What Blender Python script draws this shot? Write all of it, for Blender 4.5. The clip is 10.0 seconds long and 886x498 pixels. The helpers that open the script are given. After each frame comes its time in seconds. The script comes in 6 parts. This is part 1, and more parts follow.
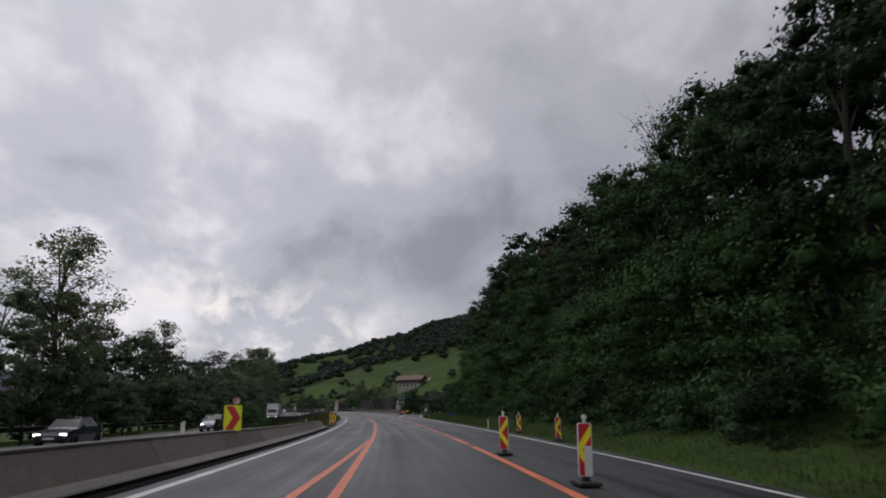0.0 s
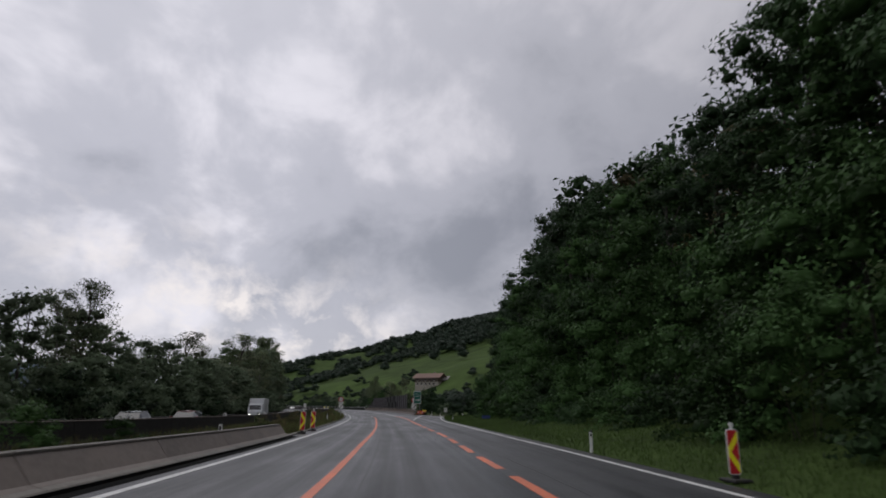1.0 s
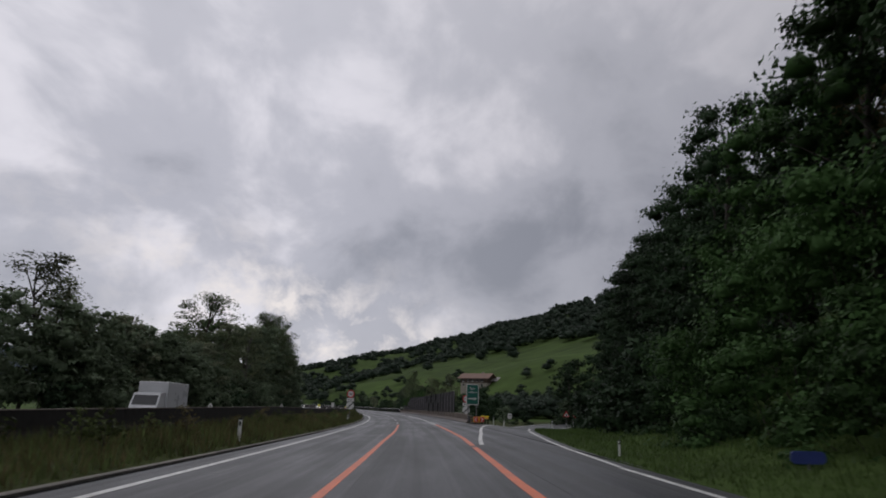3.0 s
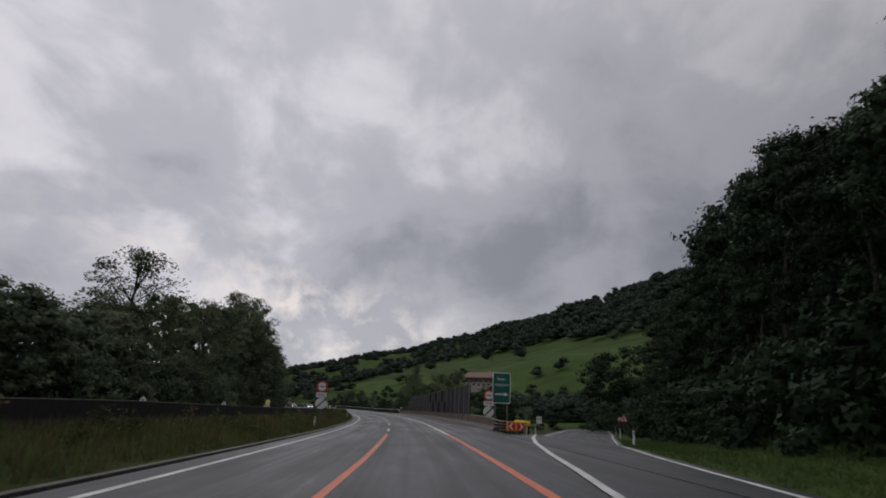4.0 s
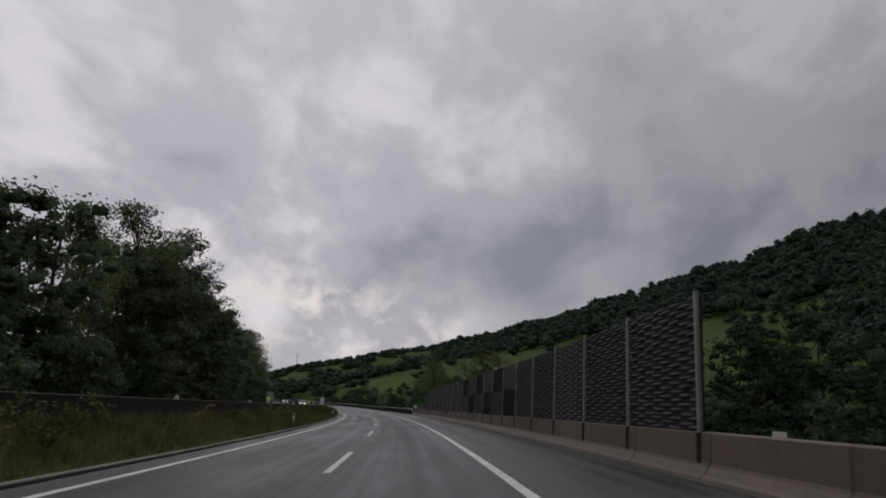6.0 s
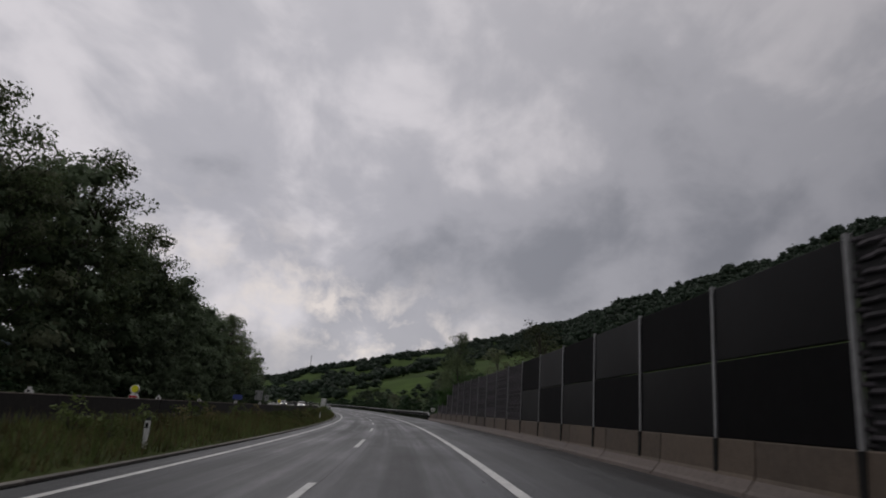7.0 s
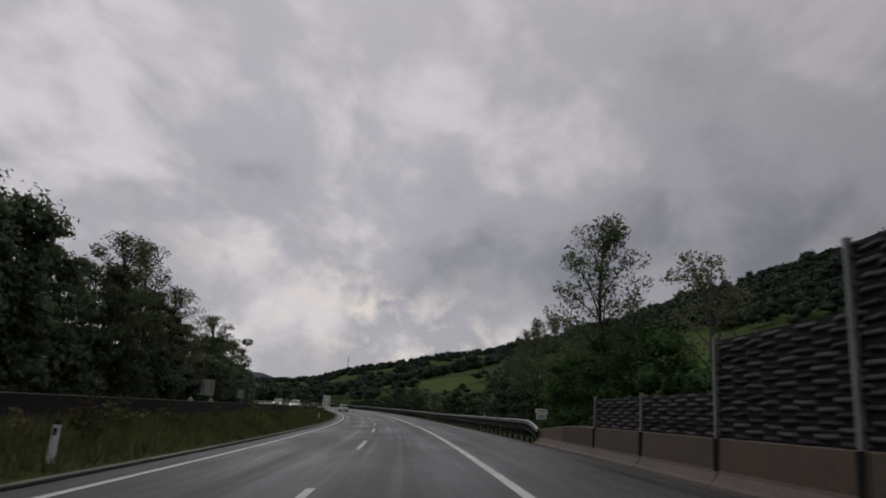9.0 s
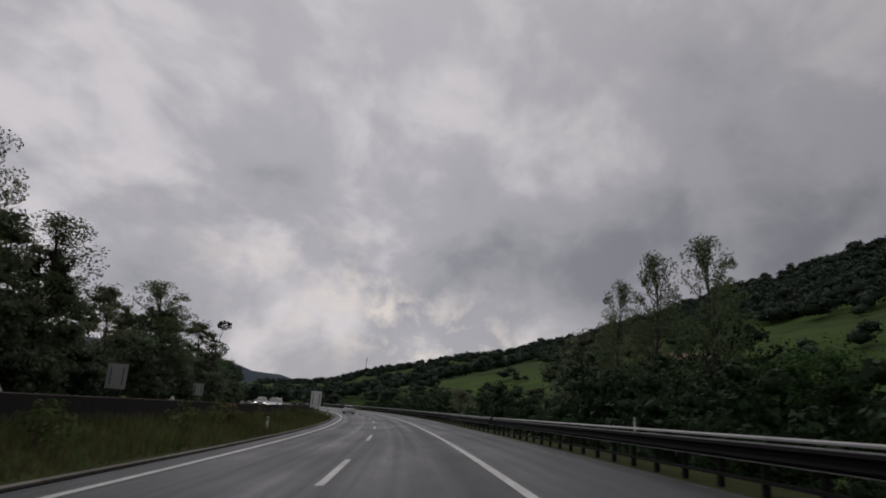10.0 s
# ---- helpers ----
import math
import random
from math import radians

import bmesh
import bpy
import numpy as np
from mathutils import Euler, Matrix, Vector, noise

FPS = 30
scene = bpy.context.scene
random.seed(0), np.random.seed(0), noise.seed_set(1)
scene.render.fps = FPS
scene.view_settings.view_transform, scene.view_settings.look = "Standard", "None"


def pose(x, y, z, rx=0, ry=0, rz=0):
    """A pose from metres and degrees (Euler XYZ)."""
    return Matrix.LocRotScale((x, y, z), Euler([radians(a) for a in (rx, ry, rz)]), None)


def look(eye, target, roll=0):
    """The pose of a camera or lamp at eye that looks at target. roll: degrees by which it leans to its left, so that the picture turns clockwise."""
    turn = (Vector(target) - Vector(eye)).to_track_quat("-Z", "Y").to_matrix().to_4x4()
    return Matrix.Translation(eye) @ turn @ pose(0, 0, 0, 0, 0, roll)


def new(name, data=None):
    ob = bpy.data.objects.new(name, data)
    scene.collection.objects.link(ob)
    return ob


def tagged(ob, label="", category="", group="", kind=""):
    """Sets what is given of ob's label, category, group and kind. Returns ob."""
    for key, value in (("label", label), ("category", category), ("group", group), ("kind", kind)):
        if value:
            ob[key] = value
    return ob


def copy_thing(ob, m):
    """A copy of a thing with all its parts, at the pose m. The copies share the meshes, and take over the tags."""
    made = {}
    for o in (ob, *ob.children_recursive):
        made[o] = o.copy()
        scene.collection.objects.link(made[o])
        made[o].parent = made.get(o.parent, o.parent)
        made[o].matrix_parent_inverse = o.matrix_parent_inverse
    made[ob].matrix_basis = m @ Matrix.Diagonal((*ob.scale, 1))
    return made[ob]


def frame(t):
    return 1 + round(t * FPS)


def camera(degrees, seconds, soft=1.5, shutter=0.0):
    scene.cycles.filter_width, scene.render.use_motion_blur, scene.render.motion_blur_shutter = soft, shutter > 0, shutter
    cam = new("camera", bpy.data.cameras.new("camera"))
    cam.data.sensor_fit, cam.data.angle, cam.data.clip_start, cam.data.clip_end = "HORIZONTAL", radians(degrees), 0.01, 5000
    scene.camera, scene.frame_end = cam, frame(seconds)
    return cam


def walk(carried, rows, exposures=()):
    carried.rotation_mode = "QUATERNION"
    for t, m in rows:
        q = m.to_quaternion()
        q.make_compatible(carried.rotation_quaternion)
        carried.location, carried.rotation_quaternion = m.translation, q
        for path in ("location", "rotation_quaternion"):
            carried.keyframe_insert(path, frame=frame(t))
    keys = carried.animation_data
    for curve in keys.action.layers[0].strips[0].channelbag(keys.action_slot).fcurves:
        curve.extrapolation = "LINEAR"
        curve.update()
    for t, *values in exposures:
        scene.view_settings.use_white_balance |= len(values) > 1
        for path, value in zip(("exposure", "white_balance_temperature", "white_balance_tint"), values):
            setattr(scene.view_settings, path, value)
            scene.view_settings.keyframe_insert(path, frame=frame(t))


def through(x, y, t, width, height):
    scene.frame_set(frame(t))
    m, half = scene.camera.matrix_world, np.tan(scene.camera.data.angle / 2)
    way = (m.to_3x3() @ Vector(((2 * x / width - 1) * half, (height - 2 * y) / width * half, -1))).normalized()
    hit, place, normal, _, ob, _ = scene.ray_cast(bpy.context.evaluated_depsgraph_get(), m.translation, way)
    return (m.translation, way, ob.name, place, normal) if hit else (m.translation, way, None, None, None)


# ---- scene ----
# Camera: seconds, place, yaw to the left, pitch up, lean to the left.
cam = camera(67.0, 10.0, soft=1.8, shutter=0.12)
ROWS = (
    (0.0, 0.317, 0.000, 1.217, -3.54, 13.39, -1.23),
    (0.5, 0.483, 11.088, 1.202, -2.87, 13.48, -0.92),
    (1.0, 0.529, 22.246, 1.192, -1.80, 13.43, -0.05),
    (1.5, 0.427, 33.485, 1.187, -0.59, 13.50, 0.79),
    (2.0, 0.150, 44.815, 1.184, 0.50, 13.55, 1.50),
    (2.5, -0.324, 56.245, 1.178, 1.37, 13.64, 1.65),
    (3.0, -0.961, 67.788, 1.184, 2.23, 13.71, 1.80),
    (3.5, -1.703, 79.459, 1.196, 2.49, 13.84, 2.02),
    (4.0, -2.501, 91.276, 1.208, 2.53, 13.80, 2.31),
    (4.5, -3.337, 103.254, 1.222, 2.63, 13.91, 2.51),
    (5.0, -4.248, 115.406, 1.237, 2.80, 13.92, 2.79),
    (5.5, -5.274, 127.741, 1.253, 3.19, 13.89, 3.07),
    (6.0, -6.457, 140.270, 1.270, 4.32, 13.77, 3.36),
    (6.5, -7.823, 153.002, 1.327, 5.00, 13.91, 3.66),
    (7.0, -9.382, 165.948, 1.382, 5.72, 13.98, 3.89),
    (7.5, -11.151, 179.115, 1.436, 6.56, 14.03, 4.00),
    (8.0, -13.141, 192.515, 1.490, 7.48, 13.97, 4.12),
    (8.5, -15.373, 206.153, 1.544, 8.30, 13.99, 4.26),
    (9.0, -17.863, 220.039, 1.599, 9.12, 14.04, 4.28),
    (9.5, -20.617, 234.181, 1.656, 9.88, 14.03, 4.26),
    (10.0, -23.643, 248.589, 1.714, 10.73, 14.07, 4.26),
)


def aim(x, y, z, yaw, pitch, lean):
    a, b = radians(yaw), radians(pitch)
    ahead = Vector((-math.sin(a) * math.cos(b), math.cos(a) * math.cos(b), math.sin(b)))
    eye = Vector((x, y, z))
    return look(eye, eye + ahead, lean)


walk(cam, [(row[0], aim(*row[1:])) for row in ROWS], exposures=[(0.0, 0.25, 6350, 10), (2.5, 0.17, 6350, 10), (4.0, 0.02, 6450, 10), (5.5, -0.04, 6550, 10), (7.0, -0.08, 6600, 10), (8.5, -0.13, 6650, 10), (10.0, -0.20, 6650, 10)])

# The road's axis (the dashed line between the lanes): curvature, crossfall and height along it.
CURVE_AT = np.arange(-20.0, 521.0, 30.0)
CURVE = (0.00137, 0.00108, 0.00079, 0.00057, 0.00055, 0.00074, 0.00094, 0.00102, 0.00103, 0.00102, 0.00102, 0.00115, 0.00145, 0.00190, 0.00244, 0.00305, 0.00370, 0.00436, 0.00503)
FALL_AT = (-20, 5, 25, 45, 65, 100, 160, 220, 290, 520)
FALL = (-3.24, -1.86, -0.66, 0.27, 0.77, 1.55, 2.75, 3.23, 3.26, 3.29)
RISE_AT = (-20, 60, 140, 220, 300, 400, 520)
RISE = (0.00, -0.09, -0.04, 0.26, 0.59, 1.40, 2.21)
LINE_L, LINE_R = -3.53, 3.41
DASH_AT, DASH_EVERY, DASH_LONG = 262.05, 17.98, 6.4

# ---- sky, sun ----
world = bpy.data.worlds.new("sky")
scene.world = world
world.use_nodes = True
wt = world.node_tree
wt.nodes.clear()


def wnode(kind):
    return wt.nodes.new(kind)


def wmath(op, a, b=None, c=None, clamp=False):
    n = wnode("ShaderNodeMath")
    n.operation, n.use_clamp = op, clamp
    for i, v in enumerate((a, b, c)):
        if v is None:
            continue
        if isinstance(v, (int, float)):
            n.inputs[i].default_value = v
        else:
            wt.links.new(v, n.inputs[i])
    return n.outputs[0]


def wramp(value, *stops):
    n = wnode("ShaderNodeValToRGB")
    n.color_ramp.interpolation = "EASE"
    while len(n.color_ramp.elements) < len(stops):
        n.color_ramp.elements.new(0.5)
    for e, (at, col) in zip(n.color_ramp.elements, stops):
        e.position, e.color = at, (*col, 1) if len(col) == 3 else col
    wt.links.new(value, n.inputs[0])
    return n.outputs[0]


def wmix(fac, a, b, blend="MIX"):
    n = wnode("ShaderNodeMix")
    n.data_type, n.blend_type = "RGBA", blend
    for i, v in ((0, fac), (6, a), (7, b)):
        if isinstance(v, (int, float)):
            n.inputs[i].default_value = v
        elif isinstance(v, tuple):
            n.inputs[i].default_value = (*v, 1)
        else:
            wt.links.new(v, n.inputs[i])
    return n.outputs[2]


coord = wnode("ShaderNodeTexCoord").outputs["Generated"]
split = wnode("ShaderNodeSeparateXYZ")
wt.links.new(coord, split.inputs[0])
dx, dy, dz = split.outputs
# cloud layer seen in perspective: direction divided by its height
flat = wmath("DIVIDE", 1.0, wmath("ADD", wmath("MAXIMUM", dz, 0.0), 0.8))
cloud_at = wnode("ShaderNodeCombineXYZ")
wt.links.new(wmath("MULTIPLY", dx, flat), cloud_at.inputs[0])
wt.links.new(wmath("MULTIPLY", dy, flat), cloud_at.inputs[1])


def clouds(scale, detail, rough, distort, shift):
    m = wnode("ShaderNodeMapping")
    m.inputs["Location"].default_value = shift
    wt.links.new(cloud_at.outputs[0], m.inputs[0])
    n = wnode("ShaderNodeTexNoise")
    n.inputs["Scale"].default_value, n.inputs["Detail"].default_value = scale, detail
    n.inputs["Roughness"].default_value, n.inputs["Distortion"].default_value = rough, distort
    wt.links.new(m.outputs[0], n.inputs[0])
    return n.outputs[0]


broad = clouds(2.3, 3.0, 0.5, 0.15, (5.4, 2.9, 0))
puffs = clouds(5.0, 5.0, 0.52, 0.15, (1.3, 7.7, 0))
lump_at = wnode("ShaderNodeCombineXYZ")
wt.links.new(dx, lump_at.inputs[0])
wt.links.new(wmath("MULTIPLY", dz, 1.15), lump_at.inputs[1])
lump = wnode("ShaderNodeTexNoise")
lump.inputs["Scale"].default_value, lump.inputs["Detail"].default_value, lump.inputs["Roughness"].default_value, lump.inputs["Distortion"].default_value = 6.5, 5.0, 0.55, 0.25
lump_shift = wnode("ShaderNodeMapping")
lump_shift.inputs["Location"].default_value = (1.9, 4.4, 0)
wt.links.new(lump_at.outputs[0], lump_shift.inputs[0])
wt.links.new(lump_shift.outputs[0], lump.inputs[0])
lumps = lump.outputs[0]
cover = wmath("ADD", wmath("MULTIPLY", broad, 0.30), wmath("ADD", wmath("MULTIPLY", puffs, 0.30), wmath("MULTIPLY", lumps, 0.40)))
# a heavier bank of cloud stands over the valley's end
bank = wmath("EXPONENT", wmath("MULTIPLY", wmath("ADD", wmath("POWER", wmath("DIVIDE", wmath("SUBTRACT", dx, 0.13), 0.42), 2.0), wmath("POWER", wmath("DIVIDE", wmath("SUBTRACT", dz, 0.21), 0.14), 2.0)), -1.0))
cover = wmath("SUBTRACT", cover, wmath("MULTIPLY", wmath("MULTIPLY", bank, wmath("GREATER_THAN", dy, 0.0)), 0.10))
grey = wramp(cover, (0.31, (0.215, 0.220, 0.255)), (0.455, (0.338, 0.338, 0.382)), (0.575, (0.545, 0.530, 0.574)))
# the layer thins out towards the zenith and darkens over the hill to the right
high = wmath("MULTIPLY", wmath("MAXIMUM", wmath("SUBTRACT", dz, 0.27), 0.0), 2.2, clamp=True)
grey = wmix(high, grey, wmix(0.62, grey, (0.50, 0.494, 0.535)))
side = wmath("MINIMUM", wmath("MAXIMUM", wmath("SUBTRACT", 1.07, wmath("MULTIPLY", dx, 0.70)), 0.66), 1.22)
tone = wnode("ShaderNodeCombineXYZ")
for i, warm in enumerate((1.012, 1.0, 0.978)):
    wt.links.new(wmath("MULTIPLY", side, warm), tone.inputs[i])
grey = wmix(1.0, grey, tone.outputs[0], "MULTIPLY")
# brighter gap in the clouds low in the valley
rim = wmath("SUBTRACT", 0.122, wmath("MULTIPLY", wmath("ADD", dx, 0.23), 0.34))
away = wmath("ADD", wmath("POWER", wmath("DIVIDE", wmath("ADD", dx, 0.20), 0.27), 2.0), wmath("POWER", wmath("DIVIDE", wmath("SUBTRACT", dz, rim), 0.078), 2.0))
gap = wmath("EXPONENT", wmath("MULTIPLY", away, -1.0))
front = wmath("GREATER_THAN", dy, 0.0)
shred = wnode("ShaderNodeTexNoise")
shred.inputs["Scale"].default_value, shred.inputs["Detail"].default_value, shred.inputs["Roughness"].default_value, shred.inputs["Distortion"].default_value = 17.0, 6.0, 0.60, 0.25
shred_at = wnode("ShaderNodeMapping")
shred_at.inputs["Location"].default_value = (3.7, 1.2, 0)
wt.links.new(lump_at.outputs[0], shred_at.inputs[0])
wt.links.new(shred_at.outputs[0], shred.inputs[0])
gap = wmath("MULTIPLY", wmath("MULTIPLY", gap, front), wmath("MULTIPLY", wmath("SUBTRACT", wmath("ADD", wmath("MULTIPLY", shred.outputs[0], 0.86), wmath("MULTIPLY", lumps, 0.14)), 0.468), 6.0, clamp=True), clamp=True)
colour = wmix(gap, grey, (0.77, 0.705, 0.672))
low = wmath("MULTIPLY", wmath("SUBTRACT", 0.055, dz), 14.0, clamp=True)
colour = wmix(wmath("MULTIPLY", low, 0.35), colour, (0.52, 0.53, 0.58))
nishita = wnode("ShaderNodeTexSky")
nishita.sky_type, nishita.sun_disc = "NISHITA", False
nishita.sun_elevation, nishita.sun_rotation = radians(56), radians(-16)
tinted = wmix(0.004, colour, nishita.outputs[0], "ADD")
back = wnode("ShaderNodeBackground")
back.inputs["Strength"].default_value = 1.0
wt.links.new(tinted, back.inputs[0])
wt.links.new(back.outputs[0], wnode("ShaderNodeOutputWorld").inputs[0])

sun = new("sun", bpy.data.lights.new("sun", "SUN"))
sun.data.energy, sun.data.angle, sun.data.color = 0.4, radians(40), (1.0, 0.95, 0.9)
sun.matrix_world = look((0, 0, 0), (math.sin(radians(16)) * 0.55, -math.cos(radians(16)) * 0.55, -0.83))

# ---- materials ----


def material(name, colour, rough=0.8, metal=0.0, dark=0.75, light=1.2, coarse=0.6, fine=12.0, bump=0.2, bump_size=None, island=0.0, random_ob=0.0, spec=0.5, stretch=(1, 1, 1), coat=0.0, world_space=True, contrast=0.5):
    m = bpy.data.materials.new(name)
    m.use_nodes = True
    t = m.node_tree
    b = t.nodes["Principled BSDF"]
    b.inputs["Roughness"].default_value, b.inputs["Metallic"].default_value = rough, metal
    b.inputs["Specular IOR Level"].default_value, b.inputs["Coat Weight"].default_value = spec, coat
    if world_space:
        at = t.nodes.new("ShaderNodeNewGeometry").outputs["Position"]
    else:
        at = t.nodes.new("ShaderNodeTexCoord").outputs["Object"]
    mp = t.nodes.new("ShaderNodeMapping")
    mp.inputs["Scale"].default_value = stretch
    t.links.new(at, mp.inputs[0])

    def noise_at(scale, detail):
        n = t.nodes.new("ShaderNodeTexNoise")
        n.inputs["Scale"].default_value, n.inputs["Detail"].default_value = scale, detail
        t.links.new(mp.outputs[0], n.inputs[0])
        return n.outputs[0]

    def mth(op, a, b2):
        n = t.nodes.new("ShaderNodeMath")
        n.operation = op
        for i, v in enumerate((a, b2)):
            if isinstance(v, (int, float)):
                n.inputs[i].default_value = v
            else:
                t.links.new(v, n.inputs[i])
        return n.outputs[0]

    c, f = noise_at(coarse, 3.0), noise_at(fine, 4.0)
    total = mth("ADD", mth("MULTIPLY", c, 1 - contrast), mth("MULTIPLY", f, contrast))
    if island:
        isl = t.nodes.new("ShaderNodeNewGeometry").outputs["Random Per Island"]
        total = mth("ADD", total, mth("MULTIPLY", mth("SUBTRACT", isl, 0.5), island))
    if random_ob:
        rnd = t.nodes.new("ShaderNodeObjectInfo").outputs["Random"]
        total = mth("ADD", total, mth("MULTIPLY", mth("SUBTRACT", rnd, 0.5), random_ob))
    r = t.nodes.new("ShaderNodeValToRGB")
    r.color_ramp.elements[0].position, r.color_ramp.elements[1].position = 0.32, 0.68
    r.color_ramp.elements[0].color = (*[v * dark for v in colour], 1)
    r.color_ramp.elements[1].color = (*[min(v * light, 0.9) for v in colour], 1)
    t.links.new(total, r.inputs[0])
    t.links.new(r.outputs[0], b.inputs["Base Color"])
    if bump:
        bp = t.nodes.new("ShaderNodeBump")
        bp.inputs["Strength"].default_value, bp.inputs["Distance"].default_value = bump, 0.02
        t.links.new(noise_at(bump_size or fine * 3, 3.0), bp.inputs["Height"])
        t.links.new(bp.outputs[0], b.inputs["Normal"])
    rr = t.nodes.new("ShaderNodeMapRange")
    rr.inputs["To Min"].default_value, rr.inputs["To Max"].default_value = max(rough - 0.1, 0.03), min(rough + 0.1, 1)
    t.links.new(c, rr.inputs[0])
    t.links.new(rr.outputs[0], b.inputs["Roughness"])
    return m


def leaf_material(name, colour, light=1.9, dark=0.5, through=0.15):
    m = material(name, colour, rough=0.55, dark=dark, light=light, coarse=0.30, fine=1.1, bump=0.0, island=0.14, random_ob=0.35, spec=0.05)
    m.node_tree.nodes["Principled BSDF"].inputs["Transmission Weight"].default_value = 0.0
    t = m.node_tree
    b = t.nodes["Principled BSDF"]
    tr = t.nodes.new("ShaderNodeBsdfTranslucent")
    mix = t.nodes.new("ShaderNodeMixShader")
    mix.inputs[0].default_value = through
    src = b.inputs["Base Color"].links[0].from_socket
    t.links.new(src, tr.inputs[0])
    out = [n for n in t.nodes if n.type == "OUTPUT_MATERIAL"][0]
    t.links.new(b.outputs[0], mix.inputs[1])
    t.links.new(tr.outputs[0], mix.inputs[2])
    t.links.new(mix.outputs[0], out.inputs[0])
    return m


M = {}


def asphalt():
    """Damp asphalt with worn tracks that run along the road."""
    m = material("asphalt", (0.031, 0.0335, 0.036), rough=0.6, coarse=0.3, fine=3.0, bump=0.3, bump_size=60, spec=0.3)
    t = m.node_tree
    b = t.nodes["Principled BSDF"]

    def attr(name):
        n = t.nodes.new("ShaderNodeAttribute")
        n.attribute_name = name
        return n.outputs["Fac"]

    def streak(kd, ks, detail, shift):
        c = t.nodes.new("ShaderNodeCombineXYZ")
        for i, (k, key) in enumerate(((kd, "across"), (ks, "along"))):
            q = t.nodes.new("ShaderNodeMath")
            q.operation = "MULTIPLY_ADD"
            q.inputs[1].default_value, q.inputs[2].default_value = k, shift
            t.links.new(attr(key), q.inputs[0])
            t.links.new(q.outputs[0], c.inputs[i])
        n = t.nodes.new("ShaderNodeTexNoise")
        n.inputs["Scale"].default_value, n.inputs["Detail"].default_value, n.inputs["Roughness"].default_value = 1.0, detail, 0.6
        t.links.new(c.outputs[0], n.inputs[0])
        return n.outputs[0]

    def mix(op, a, k):
        n = t.nodes.new("ShaderNodeMath")
        n.operation = op
        for i, w in enumerate((a, k)):
            if isinstance(w, (int, float)):
                n.inputs[i].default_value = w
            else:
                t.links.new(w, n.inputs[i])
        return n.outputs[0]

    tracks, patches = streak(1.5, 0.012, 4.0, 3.0), streak(0.5, 0.09, 5.0, 11.0)
    wear = mix("ADD", mix("MULTIPLY", tracks, 0.55), mix("MULTIPLY", patches, 0.45))
    r = t.nodes.new("ShaderNodeValToRGB")
    r.color_ramp.elements[0].position, r.color_ramp.elements[1].position = 0.36, 0.66
    r.color_ramp.elements[0].color, r.color_ramp.elements[1].color = (0.55, 0.57, 0.61, 1), (1.6, 1.56, 1.52, 1)
    t.links.new(wear, r.inputs[0])
    old = b.inputs["Base Color"].links[0].from_socket
    mul = t.nodes.new("ShaderNodeMix")
    mul.data_type, mul.blend_type = "RGBA", "MULTIPLY"
    mul.inputs[0].default_value = 1.0
    t.links.new(old, mul.inputs[6])
    t.links.new(r.outputs[0], mul.inputs[7])
    t.links.new(mul.outputs[2], b.inputs["Base Color"])
    rr = t.nodes.new("ShaderNodeMapRange")
    rr.inputs["From Min"].default_value, rr.inputs["From Max"].default_value = 0.35, 0.65
    rr.inputs["To Min"].default_value, rr.inputs["To Max"].default_value = 0.27, 0.66
    t.links.new(wear, rr.inputs[0])
    t.links.new(rr.outputs[0], b.inputs["Roughness"])
    return m


M["asphalt"] = asphalt()
M["asphalt_old"] = material("asphalt_old", (0.062, 0.062, 0.064), rough=0.7, dark=0.7, light=1.4, coarse=0.3, fine=2.0, bump=0.25, bump_size=55)
M["white_paint"] = material("white_paint", (0.62, 0.62, 0.60), rough=0.55, dark=0.6, light=1.15, coarse=0.8, fine=9, bump=0.1)
M["orange_paint"] = material("orange_paint", (0.72, 0.16, 0.055), rough=0.5, dark=0.55, light=1.1, coarse=1.2, fine=10, bump=0.1)
M["concrete"] = material("concrete", (0.100, 0.075, 0.054), rough=0.75, dark=0.7, light=1.25, coarse=0.7, fine=7, bump=0.3, random_ob=0.3)
M["concrete_pale"] = material("concrete_pale", (0.135, 0.112, 0.096), rough=0.75, dark=0.7, light=1.25, coarse=0.7, fine=7, bump=0.3, random_ob=0.3)
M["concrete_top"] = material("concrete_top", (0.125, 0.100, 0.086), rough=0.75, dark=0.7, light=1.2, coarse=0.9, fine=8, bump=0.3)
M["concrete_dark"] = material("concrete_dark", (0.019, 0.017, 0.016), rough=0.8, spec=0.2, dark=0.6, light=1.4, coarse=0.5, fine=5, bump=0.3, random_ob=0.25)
M["kerb"] = material("kerb", (0.15, 0.138, 0.120), rough=0.8, dark=0.6, light=1.25, coarse=1.0, fine=9, bump=0.3, random_ob=0.3)
M["grass"] = material("grass", (0.042, 0.052, 0.018), rough=0.95, spec=0.05, dark=0.55, light=1.5, coarse=0.35, fine=3.0, bump=0.6, bump_size=18)
M["meadow"] = material("meadow", (0.048, 0.077, 0.021), rough=0.95, spec=0.05, dark=0.55, light=1.45, coarse=0.012, fine=0.07, bump=0.4, bump_size=1.2)
M["blade"] = leaf_material("blade", (0.082, 0.106, 0.038), light=1.8, dark=0.45)
M["dry_blade"] = leaf_material("dry_blade", (0.140, 0.120, 0.058), light=1.5, dark=0.5)
M["leaf_a"] = leaf_material("leaf_a", (0.028, 0.052, 0.021))
M["leaf_b"] = leaf_material("leaf_b", (0.034, 0.067, 0.021))
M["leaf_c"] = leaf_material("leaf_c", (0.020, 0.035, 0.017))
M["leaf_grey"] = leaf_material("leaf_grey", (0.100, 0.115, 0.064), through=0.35)
